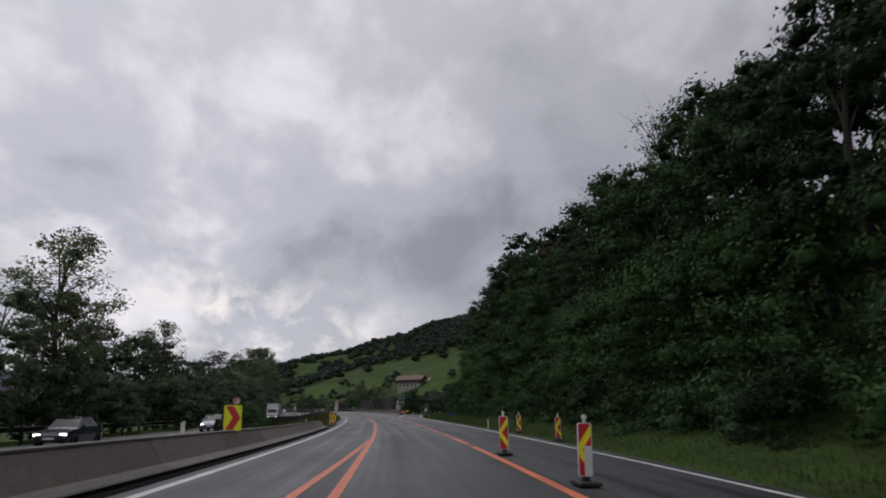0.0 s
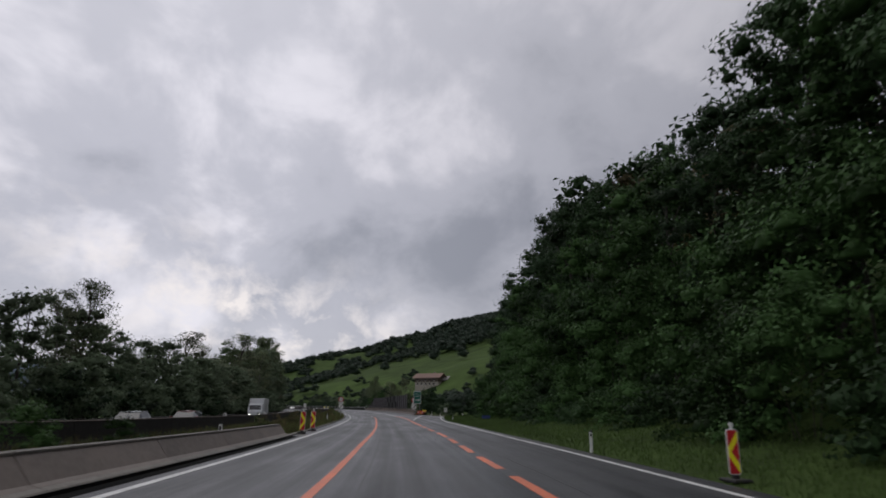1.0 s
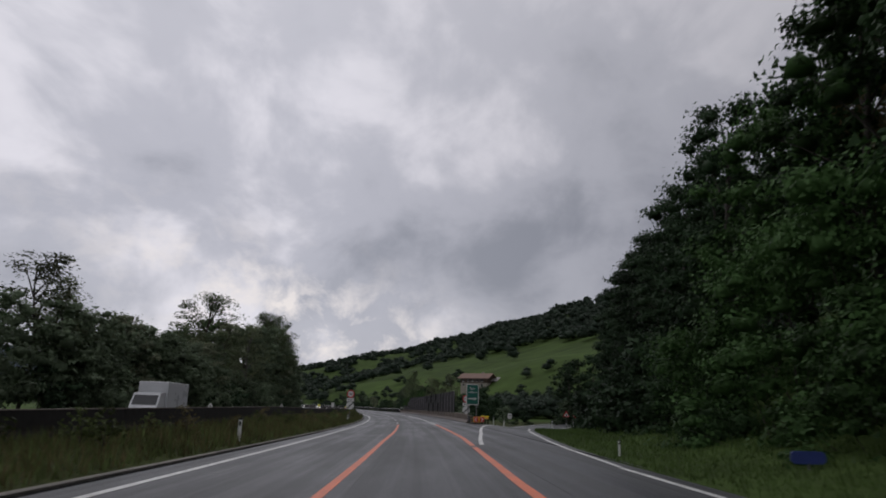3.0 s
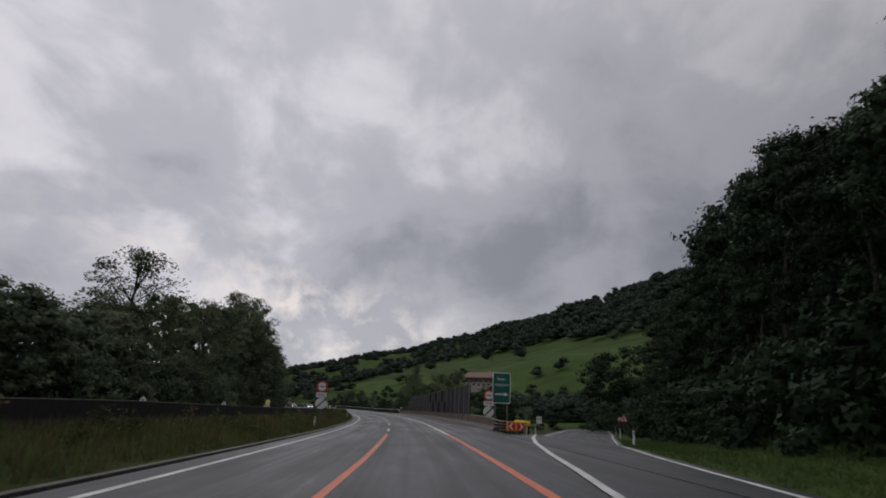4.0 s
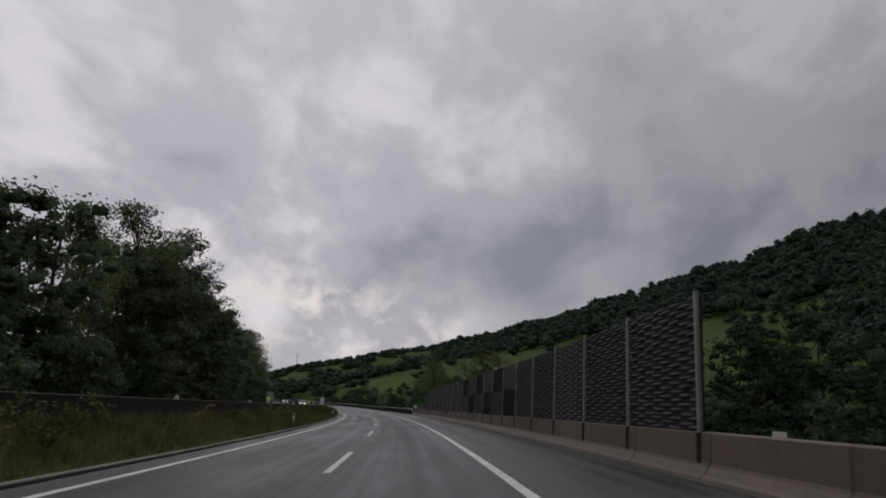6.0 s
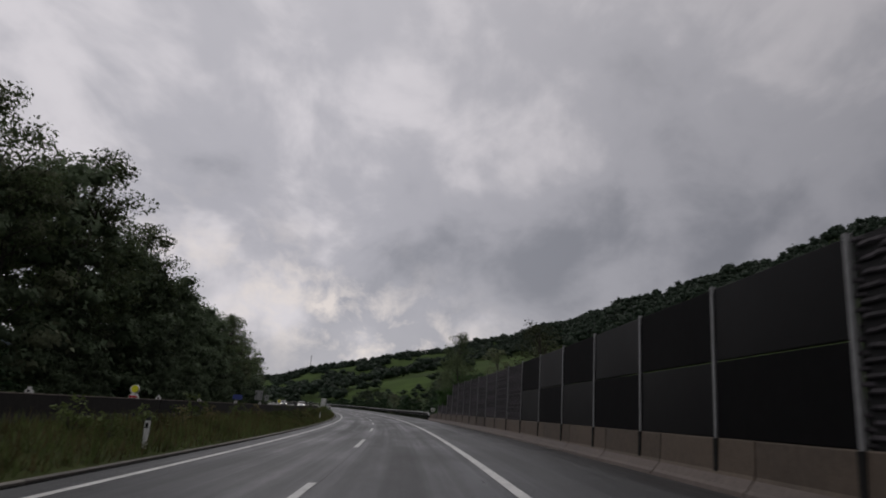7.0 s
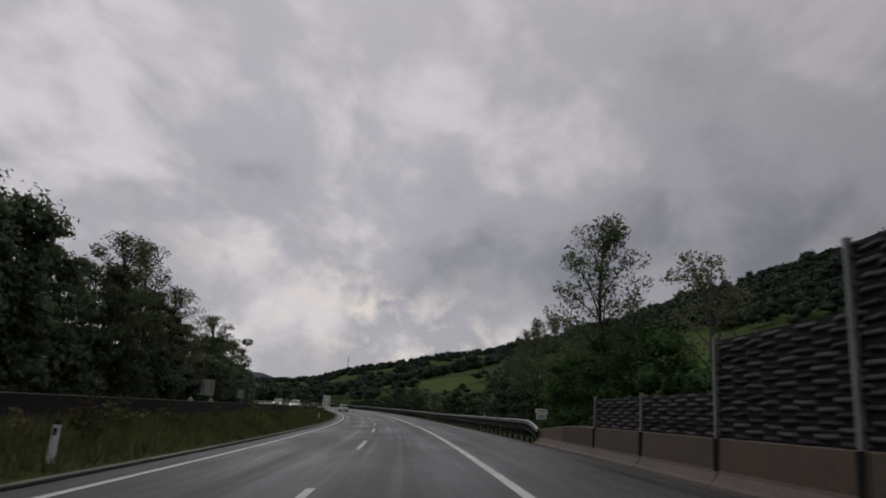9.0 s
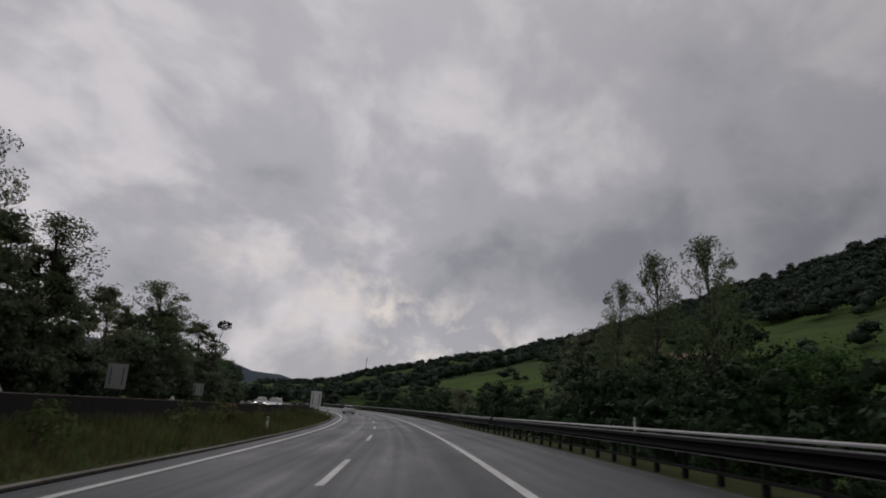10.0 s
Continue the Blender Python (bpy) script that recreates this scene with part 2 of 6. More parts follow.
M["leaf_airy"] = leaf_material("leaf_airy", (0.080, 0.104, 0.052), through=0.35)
# dull and belt leaves are lightened to put distance haze into their colour
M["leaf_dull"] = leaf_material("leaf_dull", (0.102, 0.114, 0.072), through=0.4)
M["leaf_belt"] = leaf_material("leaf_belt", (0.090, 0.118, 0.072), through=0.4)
M["leaf_brown"] = leaf_material("leaf_brown", (0.075, 0.062, 0.030))
M["verge_blade"] = leaf_material("verge_blade", (0.056, 0.088, 0.026), light=1.6, dark=0.5)
M["verge"] = material("verge", (0.042, 0.066, 0.018), rough=0.95, spec=0.05, dark=0.55, light=1.5, coarse=0.35, fine=3.0, bump=0.6, bump_size=18)
M["far_ridge"] = material("far_ridge", (0.080, 0.098, 0.120), rough=1.0, spec=0.0, dark=0.85, light=1.1, coarse=0.004, fine=0.03, bump=0.0)
M["leaf_far"] = leaf_material("leaf_far", (0.026, 0.039, 0.026), light=1.7, dark=0.55)
M["needles"] = leaf_material("needles", (0.026, 0.042, 0.022))
M["bark"] = material("bark", (0.045, 0.038, 0.031), rough=0.9, dark=0.55, light=1.3, coarse=1.5, fine=14, bump=0.6, stretch=(1, 1, 0.25))
M["birch_bark"] = material("birch_bark", (0.12, 0.11, 0.10), rough=0.8, dark=0.35, light=1.3, coarse=2.5, fine=12, bump=0.4, stretch=(1, 1, 2.5))
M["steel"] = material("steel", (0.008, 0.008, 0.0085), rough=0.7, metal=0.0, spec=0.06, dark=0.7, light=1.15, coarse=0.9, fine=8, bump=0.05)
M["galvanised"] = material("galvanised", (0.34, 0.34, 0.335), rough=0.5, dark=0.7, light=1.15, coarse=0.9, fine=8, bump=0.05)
M["steel_dull"] = material("steel_dull", (0.17, 0.17, 0.17), rough=0.6, metal=0.5, dark=0.7, light=1.15, coarse=0.9, fine=8, bump=0.05)
M["steel_dark"] = material("steel_dark", (0.020, 0.020, 0.019), rough=0.8, metal=0.0, spec=0.1, dark=0.7, light=1.2, coarse=2, fine=9, bump=0.1)
M["slat"] = material("slat", (0.042, 0.036, 0.041), rough=0.7, spec=0.25, dark=0.3, light=2.0, coarse=1.6, fine=7, bump=0.3, random_ob=0.4)
M["panel_back"] = material("panel_back", (0.004, 0.0038, 0.004), rough=0.8, dark=0.7, light=1.2)
M["panel_dark"] = material("panel_dark", (0.0045, 0.0043, 0.0045), rough=0.5, dark=0.7, light=1.4, coarse=0.3, fine=3, bump=0.03, random_ob=0.5, spec=0.08)
M["panel_soft"] = material("panel_soft", (0.0062, 0.006, 0.0064), rough=0.8, dark=0.75, light=1.3, coarse=0.4, fine=4, bump=0.1, random_ob=0.3, spec=0.07)
M["post_steel"] = material("post_steel", (0.23, 0.23, 0.23), rough=0.6, metal=0.0, dark=0.75, light=1.15, coarse=0.9, fine=8, bump=0.05)
M["white"] = material("white", (0.68, 0.68, 0.66), rough=0.5, dark=0.85, light=1.08, coarse=2.0, fine=9, bump=0.03)
M["sign_back"] = material("sign_back", (0.44, 0.44, 0.44), rough=0.5, metal=0.15, dark=0.85, light=1.1)
M["sign_grey"] = material("sign_grey", (0.13, 0.13, 0.12), rough=0.6, dark=0.85, light=1.1)
M["red"] = material("red", (0.56, 0.020, 0.030), rough=0.45, dark=0.85, light=1.1, coarse=2, bump=0.0)
M["yellow"] = material("yellow", (0.86, 0.82, 0.02), rough=0.45, dark=0.88, light=1.08, coarse=2, bump=0.0)
M["amber"] = material("amber", (0.72, 0.36, 0.02), rough=0.45, dark=0.85, light=1.1, coarse=2, bump=0.0)
M["black"] = material("black", (0.014, 0.014, 0.015), rough=0.5, dark=0.8, light=1.2, bump=0.02)
M["gutter"] = material("gutter", (0.007, 0.007, 0.0065), rough=0.95, spec=0.03, dark=0.6, light=1.6, coarse=0.8, fine=6, bump=0.4)
M["rubber"] = material("rubber", (0.020, 0.019, 0.018), rough=0.8, dark=0.8, light=1.3, bump=0.1)
M["green_sign"] = material("green_sign", (0.004, 0.105, 0.080), rough=0.4, dark=0.9, light=1.08, coarse=1, bump=0.0)
M["blue"] = material("blue", (0.04, 0.06, 0.22), rough=0.45, dark=0.9, light=1.1, bump=0.0)
M["car_dark"] = material("car_dark", (0.030, 0.036, 0.050), rough=0.22, metal=0.3, dark=0.9, light=1.1, bump=0.0, coat=0.8, coarse=1)
M["car_white"] = material("car_white", (0.62, 0.63, 0.64), rough=0.3, dark=0.92, light=1.05, bump=0.0, coat=0.5, coarse=1)
M["car_silver"] = material("car_silver", (0.36, 0.38, 0.40), rough=0.25, metal=0.5, dark=0.92, light=1.05, bump=0.0, coat=0.6, coarse=1)
M["car_red"] = material("car_red", (0.22, 0.03, 0.03), rough=0.3, dark=0.92, light=1.05, bump=0.0, coat=0.6, coarse=1)
M["glass_dark"] = material("glass_dark", (0.012, 0.014, 0.016), rough=0.06, dark=0.9, light=1.1, bump=0.0, coarse=1)
M["plaster"] = material("plaster", (0.30, 0.27, 0.23), rough=0.85, dark=0.8, light=1.1, coarse=0.3, fine=2, bump=0.1)
M["dark_wood"] = material("dark_wood", (0.060, 0.038, 0.026), rough=0.8, dark=0.6, light=1.3, coarse=0.6, fine=5, bump=0.3, stretch=(1, 1, 0.2))
M["roof_tile"] = material("roof_tile", (0.165, 0.098, 0.075), rough=0.8, dark=0.7, light=1.3, coarse=0.4, fine=3, bump=0.4)
M["roof_grey"] = material("roof_grey", (0.20, 0.18, 0.175), rough=0.7, dark=0.7, light=1.3, coarse=0.4, fine=3, bump=0.3)

lit = bpy.data.materials.new("headlight")
lit.use_nodes = True
lit.node_tree.nodes["Principled BSDF"].inputs["Base Color"].default_value = (0.8, 0.8, 0.8, 1)
lit.node_tree.nodes["Principled BSDF"].inputs["Emission Color"].default_value = (1.0, 0.95, 0.85, 1)
lit.node_tree.nodes["Principled BSDF"].inputs["Emission Strength"].default_value = 2.5
M["headlight"] = lit


def stripes(name, a, b, every, slope):
    """Two-colour chevron sheeting across the board's own x and z."""
    m = bpy.data.materials.new(name)
    m.use_nodes = True
    t = m.node_tree
    s = t.nodes["Principled BSDF"]
    s.inputs["Roughness"].default_value = 0.45
    c = t.nodes.new("ShaderNodeSeparateXYZ")
    t.links.new(t.nodes.new("ShaderNodeTexCoord").outputs["Object"], c.inputs[0])

    def mth(op, p, q):
        n = t.nodes.new("ShaderNodeMath")
        n.operation = op
        for i, v in enumerate((p, q)):
            if isinstance(v, (int, float)):
                n.inputs[i].default_value = v
            else:
                t.links.new(v, n.inputs[i])
        return n.outputs[0]

    # chevrons: the slope turns round at the board's middle height
    k = mth("ADD", mth("MULTIPLY", mth("ADD", c.outputs[0], 0.125 if slope > 0 else -0.125), -slope), mth("ABSOLUTE", mth("SUBTRACT", c.outputs[2], 0.67), 0))
    k = mth("FRACT", mth("ADD", mth("DIVIDE", k, every), 0.18), 0)
    on = mth("LESS_THAN", k, 0.36)
    mix = t.nodes.new("ShaderNodeMix")
    mix.data_type = "RGBA"
    mix.inputs[6].default_value, mix.inputs[7].default_value = (*a, 1), (*b, 1)
    t.links.new(on, mix.inputs[0])
    t.links.new(mix.outputs[2], s.inputs["Base Color"])
    return m


M["stripe_r"] = stripes("stripe_r", (0.52, 0.02, 0.03), (0.90, 0.82, 0.02), 0.60, 1.5)
M["stripe_l"] = stripes("stripe_l", (0.52, 0.02, 0.03), (0.90, 0.82, 0.02), 0.60, -1.5)



# ---- geometry tools ----
AXIS_S = np.arange(-80.0, 721.0, 2.0)


def build_axis():
    k = np.interp(AXIS_S, CURVE_AT, CURVE)
    k[AXIS_S > 540] = 0.0035
    turn = np.concatenate([[0], np.cumsum((k[1:] + k[:-1]))])
    turn -= turn[40]
    mid = (turn[1:] + turn[:-1]) / 2
    ax = np.concatenate([[0], np.cumsum(-np.sin(mid) * 2)])
    ay = np.concatenate([[0], np.cumsum(np.cos(mid) * 2)])
    return turn, ax - ax[40], ay - ay[40]


TURN, AX, AY = build_axis()


def heading(s):
    return float(np.interp(s, AXIS_S, TURN))


def rise(s):
    return float(np.interp(s, RISE_AT, RISE))


def fall(s):
    return math.tan(radians(float(np.interp(s, FALL_AT, FALL))))


def P(s, d, z=0.0):
    """The place s metres along the axis, d to its right and z over the banked road."""
    a = heading(s)
    return (float(np.interp(s, AXIS_S, AX)) + d * math.cos(a), float(np.interp(s, AXIS_S, AY)) + d * math.sin(a), rise(s) + max(-8.0, min(d, 10.0)) * fall(s) + z)


def spot(s, d, z=0.0, yaw=0.0):
    """A pose there, upright, with y along the road."""
    p = P(s, d, z)
    return pose(*p, 0, 0, math.degrees(heading(s)) + yaw)


def mesh(name, verts, faces, smooth=False):
    m = bpy.data.meshes.new(name)
    m.from_pydata([tuple(v) for v in verts], [], faces)
    if smooth:
        m.polygons.foreach_set("use_smooth", [True] * len(m.polygons))
    m.update()
    return m


def lone(name, data, mat, label="", category="", group="", kind=""):
    ob = new(name, data)
    if mat and not data.materials:
        data.materials.append(M[mat])
    return tagged(ob, label, category, group, kind)


def thing(name, m, label, category, group="", kind=""):
    ob = new(name)
    ob.empty_display_size = 0.2
    ob.matrix_world = m
    return tagged(ob, label, category, group, kind)


def part(name, data, mat, parent, label="", m=None):
    """One mesh under a thing or part; a bmesh or mesh in the parent's own axes."""
    if isinstance(data, bmesh.types.BMesh):
        me = bpy.data.meshes.new(name)
        bmesh.ops.recalc_face_normals(data, faces=data.faces)
        data.to_mesh(me)
        data.free()
        data = me
    if mat and not data.materials:
        data.materials.append(M[mat])
    ob = new(name, data)
    ob.parent = parent
    if m is not None:
        ob.matrix_local = m
    return tagged(ob, label)


def box(x0, x1, y0, y1, z0, z1, bevel=0.0, bm=None):
    bm = bm or bmesh.new()
    r = bmesh.ops.create_cube(bm, size=1.0)
    for v in r["verts"]:
        v.co = ((x0 + x1) / 2 + v.co.x * (x1 - x0), (y0 + y1) / 2 + v.co.y * (y1 - y0), (z0 + z1) / 2 + v.co.z * (z1 - z0))
    if bevel:
        es = list({e for v in r["verts"] for e in v.link_edges})
        bmesh.ops.bevel(bm, geom=es, offset=bevel, segments=2, affect="EDGES", profile=0.5)
    return bm


def rod(x, y, z0, z1, r, sides=12, bm=None, r2=None):
    bm = bm or bmesh.new()
    a = bmesh.ops.create_cone(bm, cap_ends=True, segments=sides, radius1=r, radius2=r2 or r, depth=z1 - z0)
    for v in a["verts"]:
        v.co += Vector((x, y, (z0 + z1) / 2))
    return bm


def disc(x, z, y0, y1, r, sides=40, bm=None):
    """A round plate that faces along y."""
    bm = bm or bmesh.new()
    a = bmesh.ops.create_cone(bm, cap_ends=True, segments=sides, radius1=r, radius2=r, depth=abs(y1 - y0))
    for v in a["verts"]:
        v.co = Vector((x + v.co.x, (y0 + y1) / 2 + v.co.z, z + v.co.y))
    return bm


def prism(points, y0, y1, bm=None):
    """A flat outline in x and z, from y0 to y1."""
    bm = bm or bmesh.new()
    near = [bm.verts.new((x, y0, z)) for x, z in points]
    far = [bm.verts.new((x, y1, z)) for x, z in points]
    bm.faces.new(near)
    bm.faces.new(far[::-1])
    for i in range(len(points)):
        j = (i + 1) % len(points)
        bm.faces.new((near[j], near[i], far[i], far[j]))
    return bm


def rounded(w, h, r, steps=5, cx=0.0, cz=0.0):
    pts = []
    for ox, oz, a0 in ((w / 2 - r, h / 2 - r, 0), (-w / 2 + r, h / 2 - r, 90), (-w / 2 + r, -h / 2 + r, 180), (w / 2 - r, -h / 2 + r, 270)):
        for i in range(steps + 1):
            a = radians(a0 + 90 * i / steps)
            pts.append((cx + ox + r * math.cos(a), cz + oz + r * math.sin(a)))
    return pts


def letters(text, size, width=None):
    c = bpy.data.curves.new("letters", "FONT")
    c.body, c.size, c.align_x, c.align_y, c.extrude = text, size, "CENTER", "CENTER", 0.002
    c.resolution_u = 3
    ob = bpy.data.objects.new("letters", c)
    scene.collection.objects.link(ob)
    me = bpy.data.meshes.new_from_object(ob.evaluated_get(bpy.context.evaluated_depsgraph_get()))
    bpy.data.objects.remove(ob)
    xs = [v.co.x for v in me.vertices]
    k = width / (max(xs) - min(xs)) if width else 1.0
    for v in me.vertices:
        v.co = Vector((v.co.x * k, -v.co.z, v.co.y))
    return me


def sweep(stations, section, closed=True, caps=True, place=P):
    """Carries a cross-section of (d, z) along the road."""
    verts, faces = [], []
    rows = []
    for s in stations:
        pts = section(s)
        rows.append(len(pts))
        verts += [place(s, d, z) for d, z in pts]
    n = rows[0]
    for i in range(len(stations) - 1):
        for j in range(n if closed else n - 1):
            k = (j + 1) % n
            a, b = i * n, (i + 1) * n
            faces.append((a + j, a + k, b + k, b + j))
    if closed and caps:
        faces.append(tuple(range(n))[::-1])
        faces.append(tuple(range((len(stations) - 1) * n, len(stations) * n)))
    return verts, faces


def steps(a, b, by):
    n = max(1, int(round((b - a) / by)))
    return [a + (b - a) * i / n for i in range(n + 1)]


def local_sweep(a, b, by, section, ob, closed=True):
    """The same, but in the axes of a thing at ob's pose."""
    inv = ob.matrix_world.inverted()
    v, f = sweep(steps(a, b, by), section, closed)
    return [inv @ Vector(p) for p in v], f

# ---- ground ----
HILL_AT = (-180, -90, -60, -30, -25, -21, -16, -11, -6, 0, 3.3, 10, 17.5, 21, 24, 28, 40, 60, 90, 140, 180)
HILL = (0.6, 0.6, 0.6, 0.6, 0.7, 0.9, 1.8, 3.0, 4.5, 6.1, 7.3, 9.8, 12.6, 13.3, 14.8, 15.6, 17, 17, 14, 6, 1)
WOOD_AT = (-180, -40, -25, -16, -9, -5, 0, 5, 8, 14, 17, 23, 30, 60, 180)
WOOD = (0.1, 0.2, 0.4, 1.3, 2.4, 3.7, 4.9, 5.6, 6.6, 6.9, 8.0, 8.9, 9.3, 6.0, 0.5)
RIDGE_AT = (-40, -20, -17.8, -15.6, -11, -8.6, -6.3, -3.9, -2, 0.9, 3.2, 5.6, 8, 12, 16)
RIDGE = (0.8, 1.7, 2.1, 2.8, 3.8, 4.5, 4.8, 5.3, 6.0, 6.6, 7.5, 7.9, 8.3, 8.0, 5.0)
EYE_X, EYE_Y = -8.0, 130.0
SINK_AT, SINK = (0, 98, 110, 120, 130, 150, 180, 240, 260), (0, 0, -0.12, -0.3, -0.55, -0.9, -1.2, -1.2, -0.4)


def near_axis(x, y):
    """Arrays of s and d for places in the plan."""
    s, d = np.empty(x.size), np.empty(x.size)
    for i in range(0, x.size, 4000):
        q = slice(i, i + 4000)
        far = (x[q, None] - AX[None]) ** 2 + (y[q, None] - AY[None]) ** 2
        k = far.argmin(1)
        c, n = np.cos(TURN[k]), np.sin(TURN[k])
        ex, ey = x[q] - AX[k], y[q] - AY[k]
        s[q] = AXIS_S[k] + np.clip(-n * ex + c * ey, -1, 1)
        d[q] = np.sign(c * ex + n * ey) * np.sqrt(far[np.arange(far.shape[0]), k])
    return s, d


def ease(v, a, b):
    u = np.clip((v - a) / (b - a), 0, 1)
    return u * u * (3 - 2 * u)


def land(x, y):
    """Height of the ground."""
    x, y = np.asarray(x, float).ravel(), np.asarray(y, float).ravel()
    s, d = near_axis(x, y)
    bank = np.tan(np.radians(np.interp(s, FALL_AT, FALL)))
    base = np.interp(s, RISE_AT, RISE) + np.clip(d, -8, 10) * bank
    base = base + np.interp(s, SINK_AT, SINK) * ease(d, 6.5, 14.0)
    # bed under the carriageways
    bed = base - 0.55
    left = np.interp(s, RISE_AT, RISE) - 0.05 - 0.9 * ease(-d, 21, 30)
    slope = np.interp(s, (-80, 150, 185, 215), (1, 1, 0.5, 0))
    right = base - 0.06 + slope * np.maximum(d - np.interp(s, (0, 95, 130, 150, 170, 200, 720), (11, 11.5, 18, 25, 32, 45, 60)), 0) * 0.52 * (1 - 0.5 * ease(d, 40, 90))
    right -= (1 - slope) * 0.9 * ease(d, 8.5, 16)
    z = np.where(d < 0, np.where(d < -20.2, left, bed), np.where(d > np.where(s < 128, 12.0, 7.6), right, bed))
    b = np.degrees(np.arctan2(x - EYE_X, y - EYE_Y))
    r = np.hypot(x - EYE_X, y - EYE_Y)
    top = 700 * np.tan(np.radians(np.interp(b, HILL_AT, HILL))) - 7
    u = np.clip((r - 90) / 610, 0, 1)
    hill = np.maximum(top, 0) * (0.1 * u + 0.9 * u ** 1.6) + 2.0 * np.sin(x * 0.021) * np.sin(y * 0.017) * ease(r, 150, 400)
    hill = np.where(r > 800, hill + (r - 800) * np.tan(np.radians(np.interp(b, HILL_AT, HILL))) * 0.5, hill)
    crest = 1500 * np.tan(np.radians(np.interp(b, RIDGE_AT, RIDGE)))
    hill = np.maximum(hill, crest * np.exp(-((r - 1500) / 420.0) ** 2) * ease(r, 850, 1300))
    hill = hill + 8.5 * np.exp(-((x - 12) ** 2 + (y - 432) ** 2) / 60.0 ** 2)
    w = ease(np.abs(d), 26, 130) * ease(r, 80, 220)
    return z * (1 - w) + np.maximum(hill, z) * w


def spread(fine0, fine1, by, out0, out1):
    g = list(np.arange(fine0, fine1 + 0.1, by))
    k = by
    while g[-1] < out1:
        k *= 1.1
        g.append(g[-1] + k)
    k = by
    while g[0] > out0:
        k *= 1.1
        g.insert(0, g[0] - k)
    return np.array(g)


gx, gy = spread(-90, 60, 2.5, -3200, 3200), spread(-40, 330, 3.0, -1200, 3600)
GX, GY = np.meshgrid(gx, gy)
GZ = land(GX, GY)
nx, ny = len(gx), len(gy)
quads = [(j * nx + i, j * nx + i + 1, (j + 1) * nx + i + 1, (j + 1) * nx + i) for j in range(ny - 1) for i in range(nx - 1)]
lone("ground", mesh("ground", np.stack([GX.ravel(), GY.ravel(), GZ], 1), quads, True), "meadow", "rolling green meadow and valley floor", "ground", kind="structure")

# ---- carriageway ----
LONG = steps(-70, 700, 3)
RAMP_S = (60, 84, 92, 97.6, 103, 107, 112, 119, 124.5, 131, 137, 143, 150, 156, 165, 172, 186, 199, 221)
RAMP_L = (3.45, 3.45, 3.5, 3.95, 4.5, 4.95, 5.45, 6.3, 7.2, 8.55, 9.9, 11.4, 13.2, 14.9, 17.7, 20.0, 25.0, 30.8, 43.8)
RAMP_R = (5.9, 5.95, 6.4, 6.88, 7.45, 7.9, 8.55, 9.9, 11.4, 13.5, 15.3, 17.2, 19.4, 21.3, 24.4, 26.9, 31.6, 36.6, 48.3)


def sink_r(s, d):
    """How far the slip road lies below the banked motorway."""
    return float(np.interp(s, SINK_AT, SINK)) * float(ease(d, 6.5, 14.0))


def Q(s, d, z=0.0):
    p = P(s, d, z)
    return (p[0], p[1], p[2] + sink_r(s, d))


def edge_r(s):
    return float(np.interp(s, (-70, 20, 40, 60, 126, 131, 240, 250, 700), (6.75, 6.7, 6.35, 6.25, 6.6, 6.9, 6.95, 7.0, 7.0)))


v, f = sweep(LONG, lambda s: [(-4.62, 0), (-1.5, 0.0), (0, 0.0), (3.4, 0.0), (edge_r(s), 0), (edge_r(s), -0.4), (-4.62, -0.4)])
road_mesh = mesh("road", v, f)
for key, col in (("across", [d for s in LONG for d in (-4.62, -1.5, 0, 3.4, edge_r(s), edge_r(s), -4.62)]), ("along", [s for s in LONG for _ in range(7)])):
    road_mesh.attributes.new(key, "FLOAT", "POINT").data.foreach_set("value", col)
lone("road", road_mesh, "asphalt", "damp grey asphalt motorway carriageway", "road", kind="structure")
RAMP_AT = steps(84, 222, 2)


def ramp_sec(s):
    a = 6.5 + float(ease(s, 132.5, 137)) * (max(6.5, float(np.interp(s, RAMP_S, RAMP_L)) - 0.7) - 6.5)
    b = max(a + 0.05, float(np.interp(s, RAMP_S, RAMP_R)) + 0.35)
    return [(a + (b - a) * k / 6, 0.012) for k in range(7)] + [(b, -0.4), (a, -0.4)]


v, f = sweep(RAMP_AT, ramp_sec, place=Q)
ramp_mesh = mesh("slip_road", v, f)
for key, col in (("across", [d - ramp_sec(s)[0][0] for s in RAMP_AT for d, _ in ramp_sec(s)]), ("along", [s for s in RAMP_AT for _ in range(9)])):
    ramp_mesh.attributes.new(key, "FLOAT", "POINT").data.foreach_set("value", col)
lone("slip_road", ramp_mesh, "asphalt", "damp asphalt slip road to the rest stop", "road", kind="structure")


def other(s, d, z=0.0):
    p = P(s, d)
    return (p[0], p[1], rise(s) + float(np.interp(s, (0, 40, 75, 110, 130, 700), (-0.16, -0.20, -0.30, 0.0, 0.2, 0.2))) + z)


v, f = sweep(LONG, lambda s: [(-19.6, 0), (-8.05, 0), (-8.05, -0.5), (-19.6, -0.5)], place=other)
lone("opposite_road", mesh("opposite_road", v, f), "asphalt_old", "grey asphalt carriageway for oncoming traffic", "road", kind="structure")
for k, dd in enumerate((-8.6, -12.6, -16.4)):
    vs, fs = [], []
    if k != 1:
        vs, fs = sweep(LONG, lambda s: [(dd - 0.08, 0.006), (dd + 0.08, 0.006)], closed=False, place=other)
    else:
        for s0 in np.arange(-60, 600, 18):
            a, b = sweep(steps(s0, s0 + 6, 3), lambda s: [(dd - 0.07, 0.006), (dd + 0.07, 0.006)], closed=False, place=other)
            fs += [tuple(q + len(vs) for q in p) for p in b]
            vs += a
    lone("road_marking", mesh("road_marking", vs, fs), "white_paint", "white line on the oncoming carriageway", "road marking", kind="structure")


